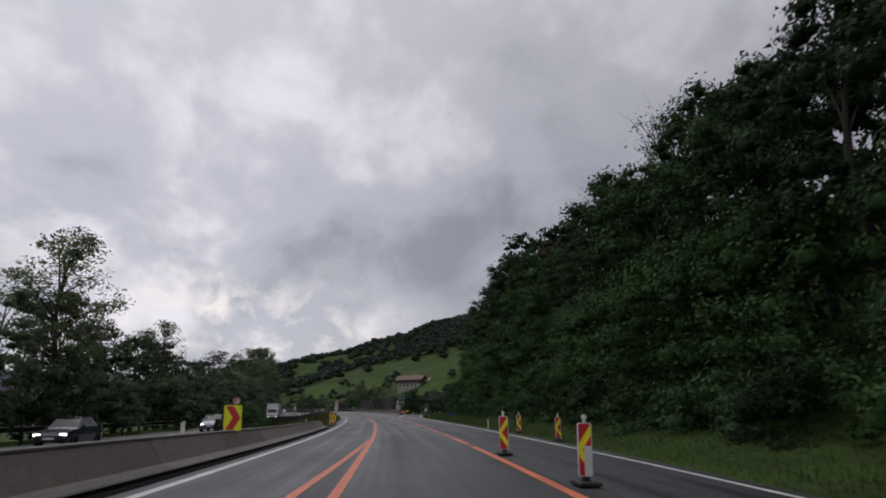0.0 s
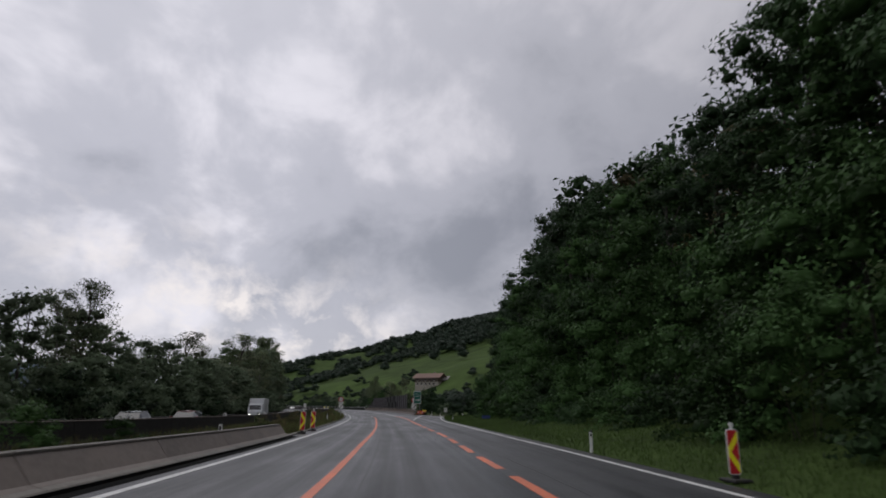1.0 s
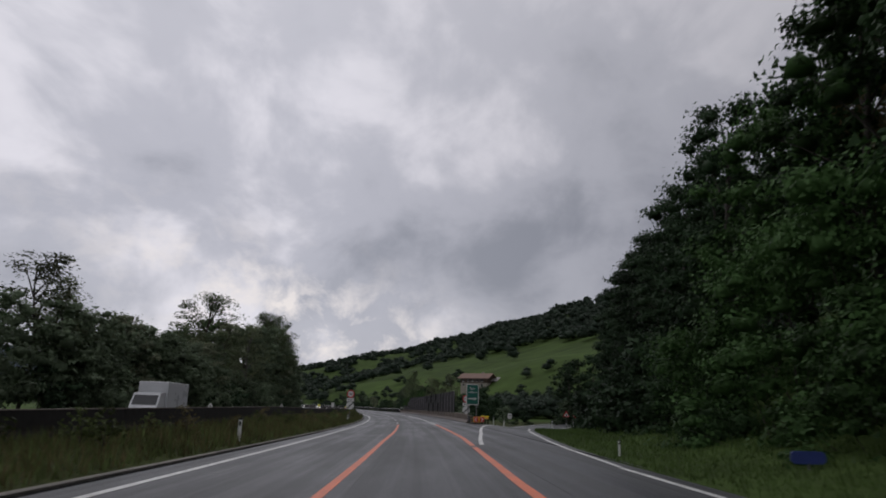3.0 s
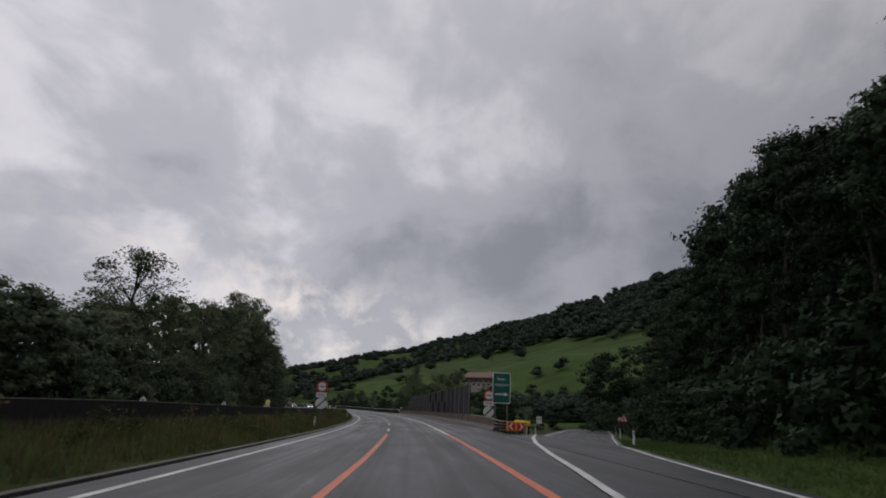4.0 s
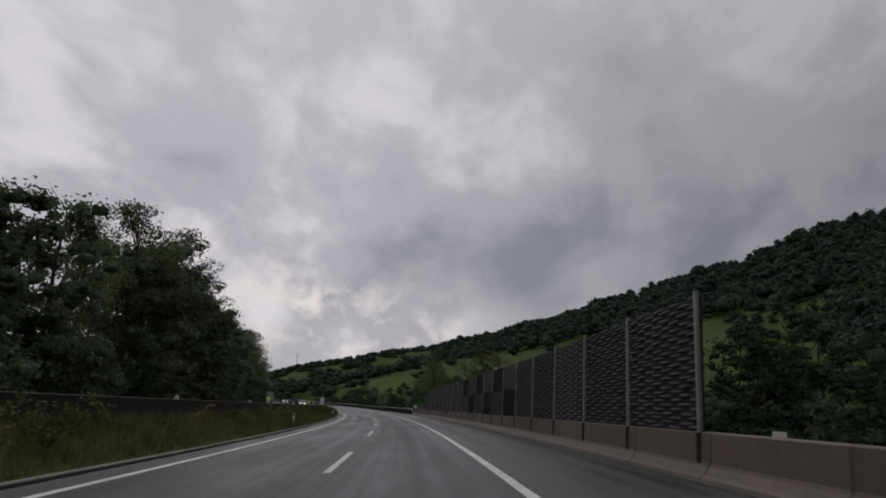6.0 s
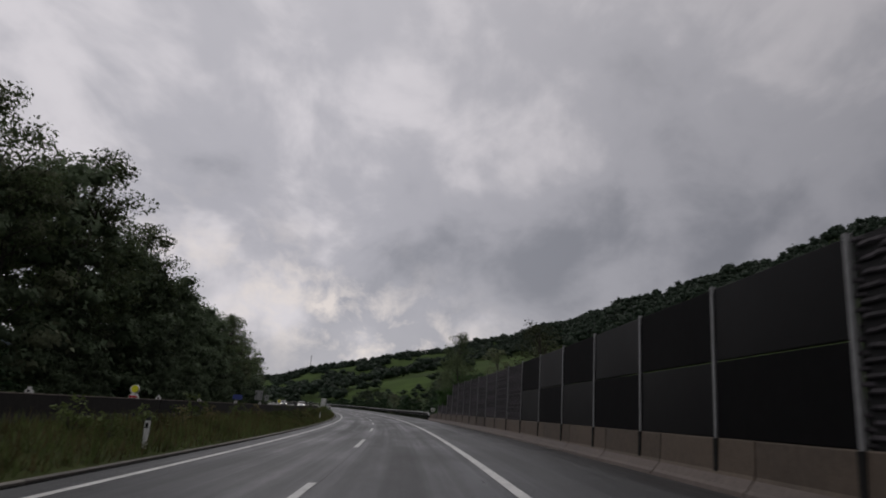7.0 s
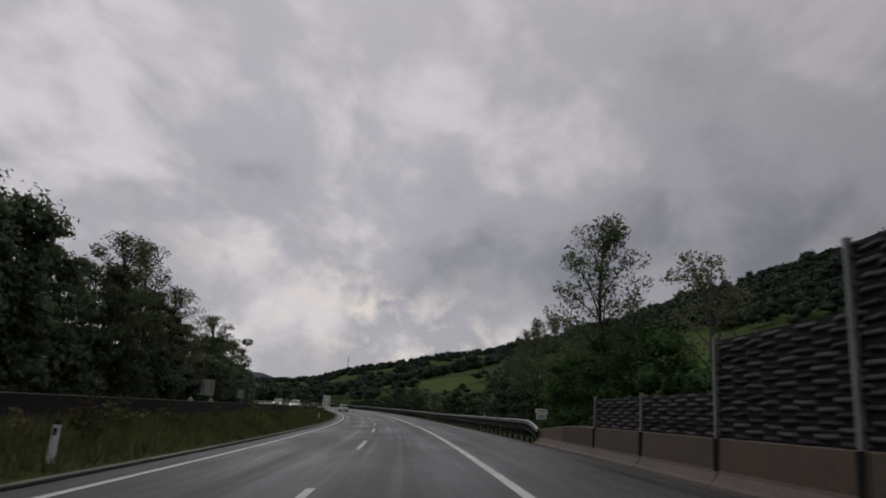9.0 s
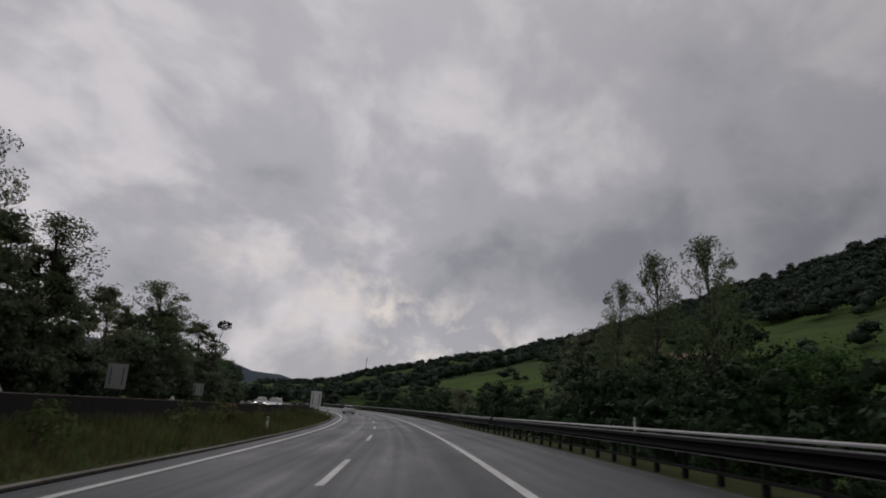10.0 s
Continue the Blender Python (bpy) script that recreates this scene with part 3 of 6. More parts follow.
def stripe(a, b, left, right, mat, label, z=0.006, place=P):
    """A painted strip between two offsets that may change along the road."""
    le = left if callable(left) else (lambda s: left)
    ri = right if callable(right) else (lambda s: right)
    v, f = sweep(steps(a, b, 1.5), lambda s: [(le(s), z), (ri(s), z), (ri(s), z - 0.004), (le(s), z - 0.004)], place=place)
    return lone("road_marking", mesh("road_marking", v, f), mat, label, "road marking", kind="structure")


stripe(-70, 690, LINE_L - 0.09, LINE_L + 0.09, "white_paint", "worn white edge line on asphalt")
stripe(130, 690, LINE_R - 0.1, LINE_R + 0.1, "white_paint", "white edge line on asphalt")
for k in range(-7, 18):
    a = DASH_AT + k * DASH_EVERY
    stripe(a, a + DASH_LONG, -0.075, 0.075, "white_paint", "white lane dash on asphalt")


def orange_mid(s):
    return float(np.interp(s, (-70, 10, 20, 36, 48, 57, 70, 97, 110, 131), (-0.66, -0.66, -0.66, -0.53, -0.5, -0.38, -0.27, -0.2, -0.03, 0.05)))


stripe(-70, 130.5, lambda s: orange_mid(s) - 0.085, lambda s: orange_mid(s) + 0.085, "orange_paint", "orange roadworks line on asphalt")
stripe(-70, 30, lambda s: float(np.interp(s, (-70, 10, 32), (-1.45, -1.30, -0.62))) - 0.08, lambda s: float(np.interp(s, (-70, 10, 32), (-1.45, -1.30, -0.62))) + 0.08, "orange_paint", "second orange roadworks line on asphalt")


def orange_right(s):
    return float(np.interp(s, (-70, 10, 31, 41, 56, 65, 81, 94, 100, 131), (3.0, 2.99, 3.0, 2.95, 3.14, 3.07, 3.06, 3.28, 3.42, 3.41)))


for a, b in ((-60, 24.0), (25.3, 30.8), (32.0, 35.6), (37.2, 40.9), (42.6, 46.4), (48.1, 51.9), (53.6, 59.4), (61.6, 66.0), (68.0, 71.4), (72.9, 92.5)):
    stripe(a, b, lambda s: orange_right(s) - 0.1, lambda s: orange_right(s) + 0.1, "orange_paint", "orange roadworks dash on asphalt")
stripe(93.5, 130, lambda s: orange_right(s) - 0.10, lambda s: orange_right(s) + 0.10, "orange_paint", "orange roadworks line along the gore")
def verge_line(s):
    return float(np.interp(s, (-70, 8, 16, 24, 34, 50, 65, 84), (6.35, 6.33, 6.28, 6.1, 5.92, 5.78, 5.84, 5.95)))


stripe(-70, 84, lambda s: verge_line(s) - 0.07, lambda s: verge_line(s) + 0.07, "white_paint", "white edge line beside the verge")
stripe(84, 222, lambda s: float(np.interp(s, RAMP_S, RAMP_R)) - 0.07, lambda s: float(np.interp(s, RAMP_S, RAMP_R)) + 0.07, "white_paint", "white edge line of the slip road", 0.02, Q)
stripe(94.0, 222, lambda s: float(np.interp(s, RAMP_S, RAMP_L)) - 0.09, lambda s: float(np.interp(s, RAMP_S, RAMP_L)) + 0.09, "white_paint", "white line of the slip road", 0.024, Q)

# tar seams in the asphalt
def seam(a, b, d, w, label):
    v, f = sweep(steps(a, b, 2), lambda s: [(d(s) - w, 0.003), (d(s) + w, 0.003), (d(s) + w, 0.0005), (d(s) - w, 0.0005)])
    lone("tar_seam", mesh("tar_seam", v, f), "black", label, "seam", kind="structure")


seam(132, 420, lambda s: 0.11 + 0.02 * math.sin(s * 0.3), 0.012, "thin dark tar seam beside the lane dashes")
seam(-60, 130, lambda s: 0.12 + 0.03 * math.sin(s * 0.2), 0.012, "thin dark tar seam between the lanes")
seam(-60, 90, lambda s: 3.62 + 0.03 * math.sin(s * 0.25), 0.012, "thin dark tar seam along the outer lane")
seam(205.0, 205.09, lambda s: 0.1, 1.15, "short dark joint across the lane")

# ---- left edge: drain channel, kerb, grass strip ----
v, f = sweep(steps(-70, 640, 3), lambda s: [(-4.38, 0.005), (-4.52, 0.005), (-4.52, -0.3), (-4.38, -0.3)])
lone("drain_channel", mesh("drain_channel", v, f), "gutter", "dark wet drain channel beside the asphalt", "drain", kind="structure")
kerb_line = thing("kerb", spot(100, -4.95), "pale worn concrete kerb along the grass strip", "kerb", kind="structure")
for k in range(44):
    a = 58 + 6.0 * k
    v, f = local_sweep(a, a + 5.97, 3, lambda s: [(-4.54, -0.2), (-4.52, 0.04), (-4.55, 0.06), (-4.62, 0.066), (-4.66, 0.04), (-4.66, -0.2)], kerb_line)
    part("kerb_stone", mesh("kerb_stone", v, f), "kerb", kerb_line)


def far_top(s):
    return float(np.interp(s, (-70, 30, 70, 112, 700), (0.93, 0.97, 1.05, 1.53, 1.58)))


def verge_left(s):
    t = far_top(s) - 0.72
    if s < 56.6:
        return [(-7.55, t), (-6.2, t * 0.7), (-4.95, 0.02), (-4.92, -0.3), (-7.55, -0.5)]
    return [(-7.55, t), (-6.3, t * 0.5 + 0.12), (-4.67, 0.05), (-4.65, -0.3), (-7.55, -0.5)]


v, f = sweep(steps(-70, 660, 2), verge_left)
lone("grass_strip", mesh("grass_strip", v, f, False), "grass", "overgrown grass strip between the carriageways", "grass", kind="structure")


def verge_right(s):
    e = edge_r(s) if s < 84 else float(np.interp(s, RAMP_S, RAMP_R)) + 0.33
    return [(e, -0.02), (e + 0.5, 0.03), (e + 2.6, 0.10), (e + 5.0, 0.5), (e + 8.5, 1.6), (e + 8.5, -0.8), (e, -0.4)]


v, f = sweep(steps(-70, 196, 2), verge_right, place=Q)
lone("grass_verge", mesh("grass_verge", v, f, False), "verge", "mown grass verge below the wooded slope", "grass", kind="structure")
v, f = sweep(steps(133, 222, 2), lambda s: [(6.8, -0.02), (7.1, 0.0), (max(7.3, (float(np.interp(s, RAMP_S, RAMP_L)) + 6.2) / 2), 0.02), (max(7.7, float(np.interp(s, RAMP_S, RAMP_L)) - 0.68), 0.02), (max(7.7, float(np.interp(s, RAMP_S, RAMP_L)) - 0.68), -0.6), (6.8, -0.6)], place=Q)
lone("grass_island", mesh("grass_island", v, f), "grass", "grass wedge between motorway and slip road", "grass", kind="structure")
v, f = sweep(steps(246, 640, 2), lambda s: [(6.99, -0.02), (7.6, 0.0), (9.5, -0.2), (9.5, -0.9), (6.99, -0.5)])
lone("grass_shoulder", mesh("grass_shoulder", v, f), "grass", "brownish grass shoulder under the guard rail", "grass", kind="structure")

# ledge face and gutter are near black: the channel's shadow is in the colour
v, f = sweep(steps(-70, 57, 3), lambda s: [(-4.24, 0.07), (-4.21, 0.07), (-4.20, 0.008), (-3.90, 0.006), (-3.90, 0.001), (-4.24, 0.001)])
lone("drain_channel", mesh("drain_channel", v, f), "gutter", "wet gutter at the foot of the barrier, its shadow painted near black", "drain", kind="structure")

# ---- concrete barriers ----
near_wall = thing("concrete_barrier", spot(20, -4.8), "low brown-grey concrete barrier with a pale top edge", "barrier")
for k in range(16):
    b = 56.7 - 6.0 * k
    a = b - 5.97

    def wall_sec(s, lift=0.0):
        h = float(np.interp(s, (0, 15, 31, 57), (0.72, 0.70, 0.63, 0.61)))
        return [(-4.36, 0.02), (-4.40, 0.13), (-4.52, 0.17), (-4.80, h - 0.05), (-4.80, h - 0.045), (-5.02, h - 0.045), (-5.14, 0.0)]

    v, f = local_sweep(a, b, 3, wall_sec, near_wall)
    seg = part("barrier_segment", mesh("barrier_segment", v, f), "concrete_pale", near_wall)
    v, f = local_sweep(a, b, 3, lambda s: [(q, z + wall_sec(s)[3][1] + 0.05) for q, z in ((-4.785, -0.045), (-4.785, -0.01), (-4.81, 0.0), (-5.01, 0.0), (-5.03, -0.045))], near_wall)
    part("top_edge", mesh("top_edge", v, f), "kerb", near_wall, "pale worn top edge")
    v, f = local_sweep(a, b, 3, lambda s: [(-4.22, -0.02), (-4.23, 0.05), (-4.27, 0.095), (-4.38, 0.13), (-4.40, -0.02)], near_wall)
    part("foot_edge", mesh("foot_edge", v, f), "kerb", near_wall, "pale foot of the barrier")

far_wall = thing("concrete_barrier", spot(200, -7.7), "dark concrete barrier along the oncoming carriageway", "barrier")
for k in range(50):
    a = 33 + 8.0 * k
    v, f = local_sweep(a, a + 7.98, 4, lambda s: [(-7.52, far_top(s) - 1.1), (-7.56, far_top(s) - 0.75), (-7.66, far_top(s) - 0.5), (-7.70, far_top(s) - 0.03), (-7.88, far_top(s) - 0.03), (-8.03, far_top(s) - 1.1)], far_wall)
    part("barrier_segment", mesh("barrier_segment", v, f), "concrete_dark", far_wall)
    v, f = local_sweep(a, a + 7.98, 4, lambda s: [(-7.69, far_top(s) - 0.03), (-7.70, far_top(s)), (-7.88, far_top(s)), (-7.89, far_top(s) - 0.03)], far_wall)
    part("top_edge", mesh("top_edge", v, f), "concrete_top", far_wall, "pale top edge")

WALL_D = 7.10


def wall_right(s):
    h = float(np.interp(s, (136.8, 141, 150, 244, 249), (0.66, 0.85, 0.87, 0.87, 0.62)))
    return [(6.95, 0.0), (6.97, 0.07), (7.05, 0.25), (WALL_D - 0.02, 0.32), (WALL_D, h - 0.02), (WALL_D + 0.03, h), (WALL_D + 0.26, h), (WALL_D + 0.3, 0.0)]


right_wall = thing("concrete_barrier", spot(195, 7.2), "reddish-brown concrete barrier wall carrying the noise barrier", "barrier")
for k in range(28):
    a = 136.9 + 4.01 * k
    v, f = local_sweep(a, a + 3.965, 2, wall_right, right_wall)
    part("barrier_segment", mesh("barrier_segment", v, f), "concrete", right_wall)
    v, f = local_sweep(a, a + 3.97, 2, lambda s: [(6.86, 0.0), (6.88, 0.075), (6.95, 0.12), (7.065, 0.275), (7.065, 0.2), (7.0, 0.0)], right_wall)
    part("foot_edge", mesh("foot_edge", v, f), "concrete_top", right_wall, "pale sloping foot of the wall")

# ---- noise barrier ----
noise_wall = thing("noise_barrier", spot(195, WALL_D + 0.15), "dark noise barrier of woven slats and black panels between steel posts", "noise barrier")
NW = noise_wall.matrix_world.inverted()
BAY_ENDS = [float(np.interp(k, (0, 5, 11, 16, 22), (153.4, 174.4, 198.0, 217.3, 241.2))) for k in range(23)]
BAYS = list(zip(BAY_ENDS, BAY_ENDS[1:]))


def bay_top(k):
    """Height of the barrier over the road in each bay."""
    return {19: 2.66, 20: 1.72, 21: 1.72}.get(k, 3.55)


def bay_pose(a, b, z):
    p, q = Vector(P(a, WALL_D + 0.06, z)), Vector(P(b, WALL_D + 0.06, z))
    x = (q - p).normalized()
    y = Vector((0, 0, 1)).cross(x).normalized()
    up = x.cross(y)
    m = Matrix((x, y, up)).transposed().to_4x4()
    m.translation = p
    return NW @ m, (q - p).length


ROW_HIGH = 0.092


def slat_shape(phase, seed):
    """One woven slat, a metre long in its own measure, in front of one stake and behind the next."""
    n, verts, faces = 54, [], []
    dice = random.Random(seed)
    bow = [dice.uniform(0.55, 1.2) for _ in range(10)]
    sag = [dice.uniform(-0.016, 0.014) for _ in range(10)]
    for i in range(n + 1):
        u = i / n
        at = (u * 4.0 + phase) * 2 * math.pi
        wave = math.tanh(4.5 * math.sin(at))
        q = int(u * 8.999)
        for y, z in ((0.000, 0.036), (0.020, -0.010), (0.010, -0.034), (-0.012, 0.026)):
            verts.append((u, y + 0.034 * bow[q] * wave, z + sag[q] * abs(wave) + 0.006 * math.sin(17 * u + seed)))
    for i in range(n):
        for j in range(4):
            k = (j + 1) % 4
            faces.append((i * 4 + j, i * 4 + k, (i + 1) * 4 + k, (i + 1) * 4 + j))
    faces += [tuple(range(4)), tuple(range(n * 4, n * 4 + 4))[::-1]]
    return verts, faces


SHAPES = [slat_shape(0.5 * (i % 2) + 0.035 * (i // 2), i) for i in range(10)]
SLATS = []
for shape in SHAPES:
    SLATS.append(mesh("slat", *shape))
    SLATS[-1].materials.append(M["slat"])
H = ((-0.05, -0.05), (-0.038, -0.05), (-0.038, -0.006), (0.038, -0.006), (0.038, -0.05), (0.05, -0.05), (0.05, 0.05), (0.038, 0.05), (0.038, 0.006), (-0.038, 0.006), (-0.038, 0.05), (-0.05, 0.05))
POST = mesh("post", [(x * 0.72, y, z) for z in (0, 1) for x, y in H], [(i, (i + 1) % 12, 12 + (i + 1) % 12, 12 + i) for i in range(12)] + [tuple(range(11, -1, -1)), tuple(range(12, 24))])
POST.materials.append(M["post_steel"])
for k, (a, b) in enumerate(BAYS):
    top, foot = bay_top(k), 0.87
    for s, first in ((a, True), (b, False)):
        if first or k == len(BAYS) - 1:
            h = max(top, bay_top(k - 1) if k else 0) + 0.06
            m = NW @ spot(s, WALL_D + 0.02, 0.86)
            part("post", POST, None, noise_wall, "galvanised steel post", m @ Matrix.Diagonal((1, 1, h - 0.86, 1)))
            part("post_foot", box(-0.03, 0.05, -0.07, 0.07, 0.0, 0.56, 0.01), "steel_dark", noise_wall, "dark steel foot bolted to the wall", NW @ spot(s, WALL_D - 0.01, 0.30))
    m, length = bay_pose(a, b, 0)
    if 5 <= k <= 10:
        half = (foot + top) / 2
        for j, (z0, z1) in enumerate(((foot, half - 0.012), (half + 0.012, top))):
            bm = box(0.05, length - 0.05, -0.05, 0.05, z0, z1, 0.012)
            part("panel", bm, "panel_soft" if (k + j) % 2 else "panel_dark", noise_wall, "charcoal absorbing panel" if (k + j) % 2 else "black absorbing panel", m)
    else:
        # near-black sheet stands in for the shade in the gaps of the weave
        part("backing", box(0.05, length - 0.05, -0.09, -0.004, foot, top - 0.02), "panel_back", noise_wall, "near-black backing that paints the shade between the slats", m)
        n = int((top - foot) / ROW_HIGH)
        woven_v, woven_f = [], []
        for i in range(n):
            which = i % 2 + 2 * ((i * 3 + k * 2 + i * k) % 5)
            put = Matrix.Translation((0.06, 0, foot + 0.05 + ROW_HIGH * i)) @ Matrix.Diagonal((length - 0.12, 1, 1, 1))
            if k > 10:
                part("slat", SLATS[which], None, noise_wall, "", m @ put)
            else:
                woven_f += [tuple(q + len(woven_v) for q in f) for f in SHAPES[which][1]]
                woven_v += [put @ Vector(v) for v in SHAPES[which][0]]
        if woven_v:
            tagged(part("woven_slats", mesh("woven_slats", woven_v, woven_f), "slat", noise_wall, "", m), kind="stuff")

# ---- guard rail on the right ----
W_BEAM = ((0.0, 0.155), (-0.055, 0.13), (-0.075, 0.085), (-0.02, 0.035), (-0.02, -0.035), (-0.075, -0.085), (-0.055, -0.13), (0.0, -0.155))


def beam(d, z, depth=0.006, tall=1.0):
    near = [(d + x * (0.4 + 0.6 * tall), z + y * tall) for x, y in W_BEAM]
    return near + [(x + depth, y) for x, y in reversed(near)]


rail_post = box(-0.05, 0.05, -0.06, 0.06, -0.5, 0.70, 0.008)
RAIL_POST = bpy.data.meshes.new("post")
rail_post.to_mesh(RAIL_POST)
rail_post.free()
RAIL_POST.materials.append(M["steel_dark"])


def guard_rail(s0, s1, d, heights, every, label, flare=0.0, mat="steel", tops=True, tall=1.0):
    g = thing("guard_rail", spot((s0 + s1) / 2, d), label, "guard rail")
    inv = g.matrix_world.inverted()

    def dd(s):
        return d + flare * max(0.0, 1 - (s - s0) / 6.0) ** 2

    def droop(s):
        return -0.30 * max(0.0, 1 - (s - s0) / 3.6) ** 1.5 if flare else 0.0

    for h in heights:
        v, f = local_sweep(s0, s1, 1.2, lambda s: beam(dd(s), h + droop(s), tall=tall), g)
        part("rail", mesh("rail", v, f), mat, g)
        # beam faces are near black; sky highlights on their edges are added pale strips
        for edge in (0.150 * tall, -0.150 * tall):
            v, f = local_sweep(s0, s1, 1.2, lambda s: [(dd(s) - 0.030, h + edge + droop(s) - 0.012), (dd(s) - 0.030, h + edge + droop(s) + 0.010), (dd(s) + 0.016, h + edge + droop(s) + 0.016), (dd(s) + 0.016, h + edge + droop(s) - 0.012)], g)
            part("beam_lip", mesh("beam_lip", v, f), "galvanised" if mat == "steel" else mat, g, "strip added for the highlight on the beam edge")
    if tops:
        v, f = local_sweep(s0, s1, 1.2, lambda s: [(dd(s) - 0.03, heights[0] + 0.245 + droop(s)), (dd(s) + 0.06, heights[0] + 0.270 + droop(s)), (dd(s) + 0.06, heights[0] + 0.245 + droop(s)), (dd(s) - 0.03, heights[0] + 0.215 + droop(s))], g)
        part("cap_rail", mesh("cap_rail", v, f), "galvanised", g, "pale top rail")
        v, f = local_sweep(s0 + 1, s1, 1.5, lambda s: [(dd(s) - 0.02, 0.26), (dd(s) + 0.02, 0.26), (dd(s) + 0.02, 0.20), (dd(s) - 0.02, 0.20)], g)
        part("lower_bar", mesh("lower_bar", v, f), "steel_dark", g)
    for s in np.arange(s0 + 1.0, s1, every):
        part("post", RAIL_POST, None, g, "", inv @ spot(float(s), dd(float(s)) + 0.07, 0.0))
    return g


guard_rail(248.9, 292, 7.22, (0.68,), 1.6, "galvanised double steel guard rail with close posts", flare=-0.25)
guard_rail(293.5, 470, 7.30, (0.68,), 2.0, "galvanised steel guard rail along the far bend", flare=0.0)
guard_rail(131.8, 137.0, 7.05, (0.61, 0.40, 0.20), 1.6, "short triple steel rail behind the crash cushion", tops=False, tall=0.46)
slip_rail = guard_rail(131.8, 137.4, 8.45, (0.50,), 2.0, "yellow-marked steel rail along the slip road", mat="amber", tops=False, tall=0.6)
for k in range(7):
    part("yellow_cap", prism([(-0.13, 0.0), (0.13, 0.0), (0.08, 0.11), (-0.08, 0.11)], -0.05, 0.05), "yellow", slip_rail, "yellow plastic cap", slip_rail.matrix_world.inverted() @ spot(132.6 + 0.7 * k, 8.47, 0.60))

# rail on the far side of the oncoming road
guard_rail(20, 440, -20.3, (0.62,), 4.0, "plain steel guard rail beyond the oncoming lanes", tops=False)


# ---- road signs ----
def pole(parent, x, z0, z1, r=0.03):
    part("pole", rod(x, 0.04, z0, z1, r), "steel_dull", parent)


def limit_sign(s, d, z_top, label):
    """Round width limit, the word plate and the end-of-limits disc on one pole."""
    g = thing("road_sign", spot(s, d), label, "road sign", "roadworks end signs")
    z = z_top - P(s, d)[2]
    pole(g, 0, -0.6, z + 0.3, 0.034)
    ring = part("limit_disc", disc(0, z, -0.005, 0.012, 0.42), "red", g, "red ring of the width limit")
    part("disc_face", disc(0, z, -0.011, -0.005, 0.305), "white", ring, "white face of the width limit")
    for sx in (-1, 1):
        part("arrow", prism([(sx * 0.19, z), (sx * 0.305, z - 0.075), (sx * 0.305, z + 0.075)], -0.016, -0.011), "black", ring, "black arrow")
    for x, w in ((-0.10, 0.06), (-0.035, 0.025), (0.06, 0.14)):
        part("figure_bar", box(x - w / 2, x + w / 2, -0.015, -0.011, z - 0.055, z + 0.055), "black", ring, "illegible figures as a bar")
    plate = part("word_plate", prism(rounded(0.80, 0.36, 0.03, 3, 0, z - 0.62), -0.005, 0.012), "white", g, "white plate")
    part("word", letters("Ende", 0.26), "black", plate, "black lettering Ende", Matrix.Translation((0, -0.009, z - 0.62)))
    end = part("end_disc", disc(0, z - 1.24, -0.005, 0.012, 0.42), "white", g, "white end-of-limits disc")
    part("black_band", prism([(-0.33, z - 1.24 - 0.26), (-0.26, z - 1.24 - 0.33), (0.33, z - 1.24 + 0.26), (0.26, z - 1.24 + 0.33)], -0.010, -0.005), "black", end, "black diagonal band")
    return g


limit_sign(143.8, -5.25, 2.84, "width-limit and end sign on a pole in the grass strip")
limit_sign(144.3, 7.62, 2.73, "width-limit and end sign on a pole behind the concrete wall")

big = thing("direction_sign", spot(137.4, 7.53), "green rest-stop direction sign with white border on two posts", "direction sign")
zc = 3.05 - P(137.4, 7.53)[2]
part("board", prism(rounded(1.24, 2.06, 0.07, 4, 0, zc), 0.0, 0.035), "white", big, "white border of the board")
part("board_face", prism(rounded(1.13, 1.95, 0.05, 4, 0, zc), -0.005, 0.0), "green_sign", big, "dark green face")
part("word", letters("Rast-", 0.30), "white", big, "white lettering Rast-", Matrix.Translation((-0.02, -0.008, zc + 0.60)))
part("word", letters("station", 0.30, 0.92), "white", big, "white lettering station", Matrix.Translation((0.0, -0.008, zc + 0.23)))
part("arrow", prism([(-0.44, zc - 0.47), (0.18, zc - 0.47), (0.18, zc - 0.56), (0.46, zc - 0.42), (0.18, zc - 0.28), (0.18, zc - 0.37), (-0.44, zc - 0.37)], -0.010, -0.005), "white", big, "white arrow")
for x in (-0.42, 0.42):
    part("post", rod(x, 0.09, -1.2, zc + 0.9, 0.055), "steel_dull", big)


def small_round(s, d, h, label, tri=False, red_ring=True):
    p = Q(s, d)
    g = thing("road_sign", pose(*p, 0, 0, math.degrees(heading(s)) - 6), label, "road sign")
    part("pole", rod(0, 0.035, -0.3, h + 0.25, 0.028), "steel_dull", g)
    if tri:
        part("plate", prism([(-0.42, h - 0.28), (0.42, h - 0.28), (0, h + 0.45)], -0.004, 0.01), "red", g, "red warning triangle")
        part("plate_face", prism([(-0.27, h - 0.19), (0.27, h - 0.19), (0, h + 0.27)], -0.009, -0.004), "white", g, "white centre")
        part("symbol", prism([(-0.10, h - 0.15), (0.10, h - 0.15), (0.05, h + 0.02), (0.09, h + 0.07), (-0.02, h + 0.09), (-0.06, h)], -0.013, -0.009), "black", g, "black symbol")
    else:
        part("plate", disc(0, h, -0.004, 0.01, 0.34), "red", g, "red ring")
        part("plate_face", disc(0, h, -0.009, -0.004, 0.25), "white", g, "white centre")
        part("figure", letters("60", 0.30), "black", g, "black figures 60", Matrix.Translation((0, -0.012, h)))
    return g


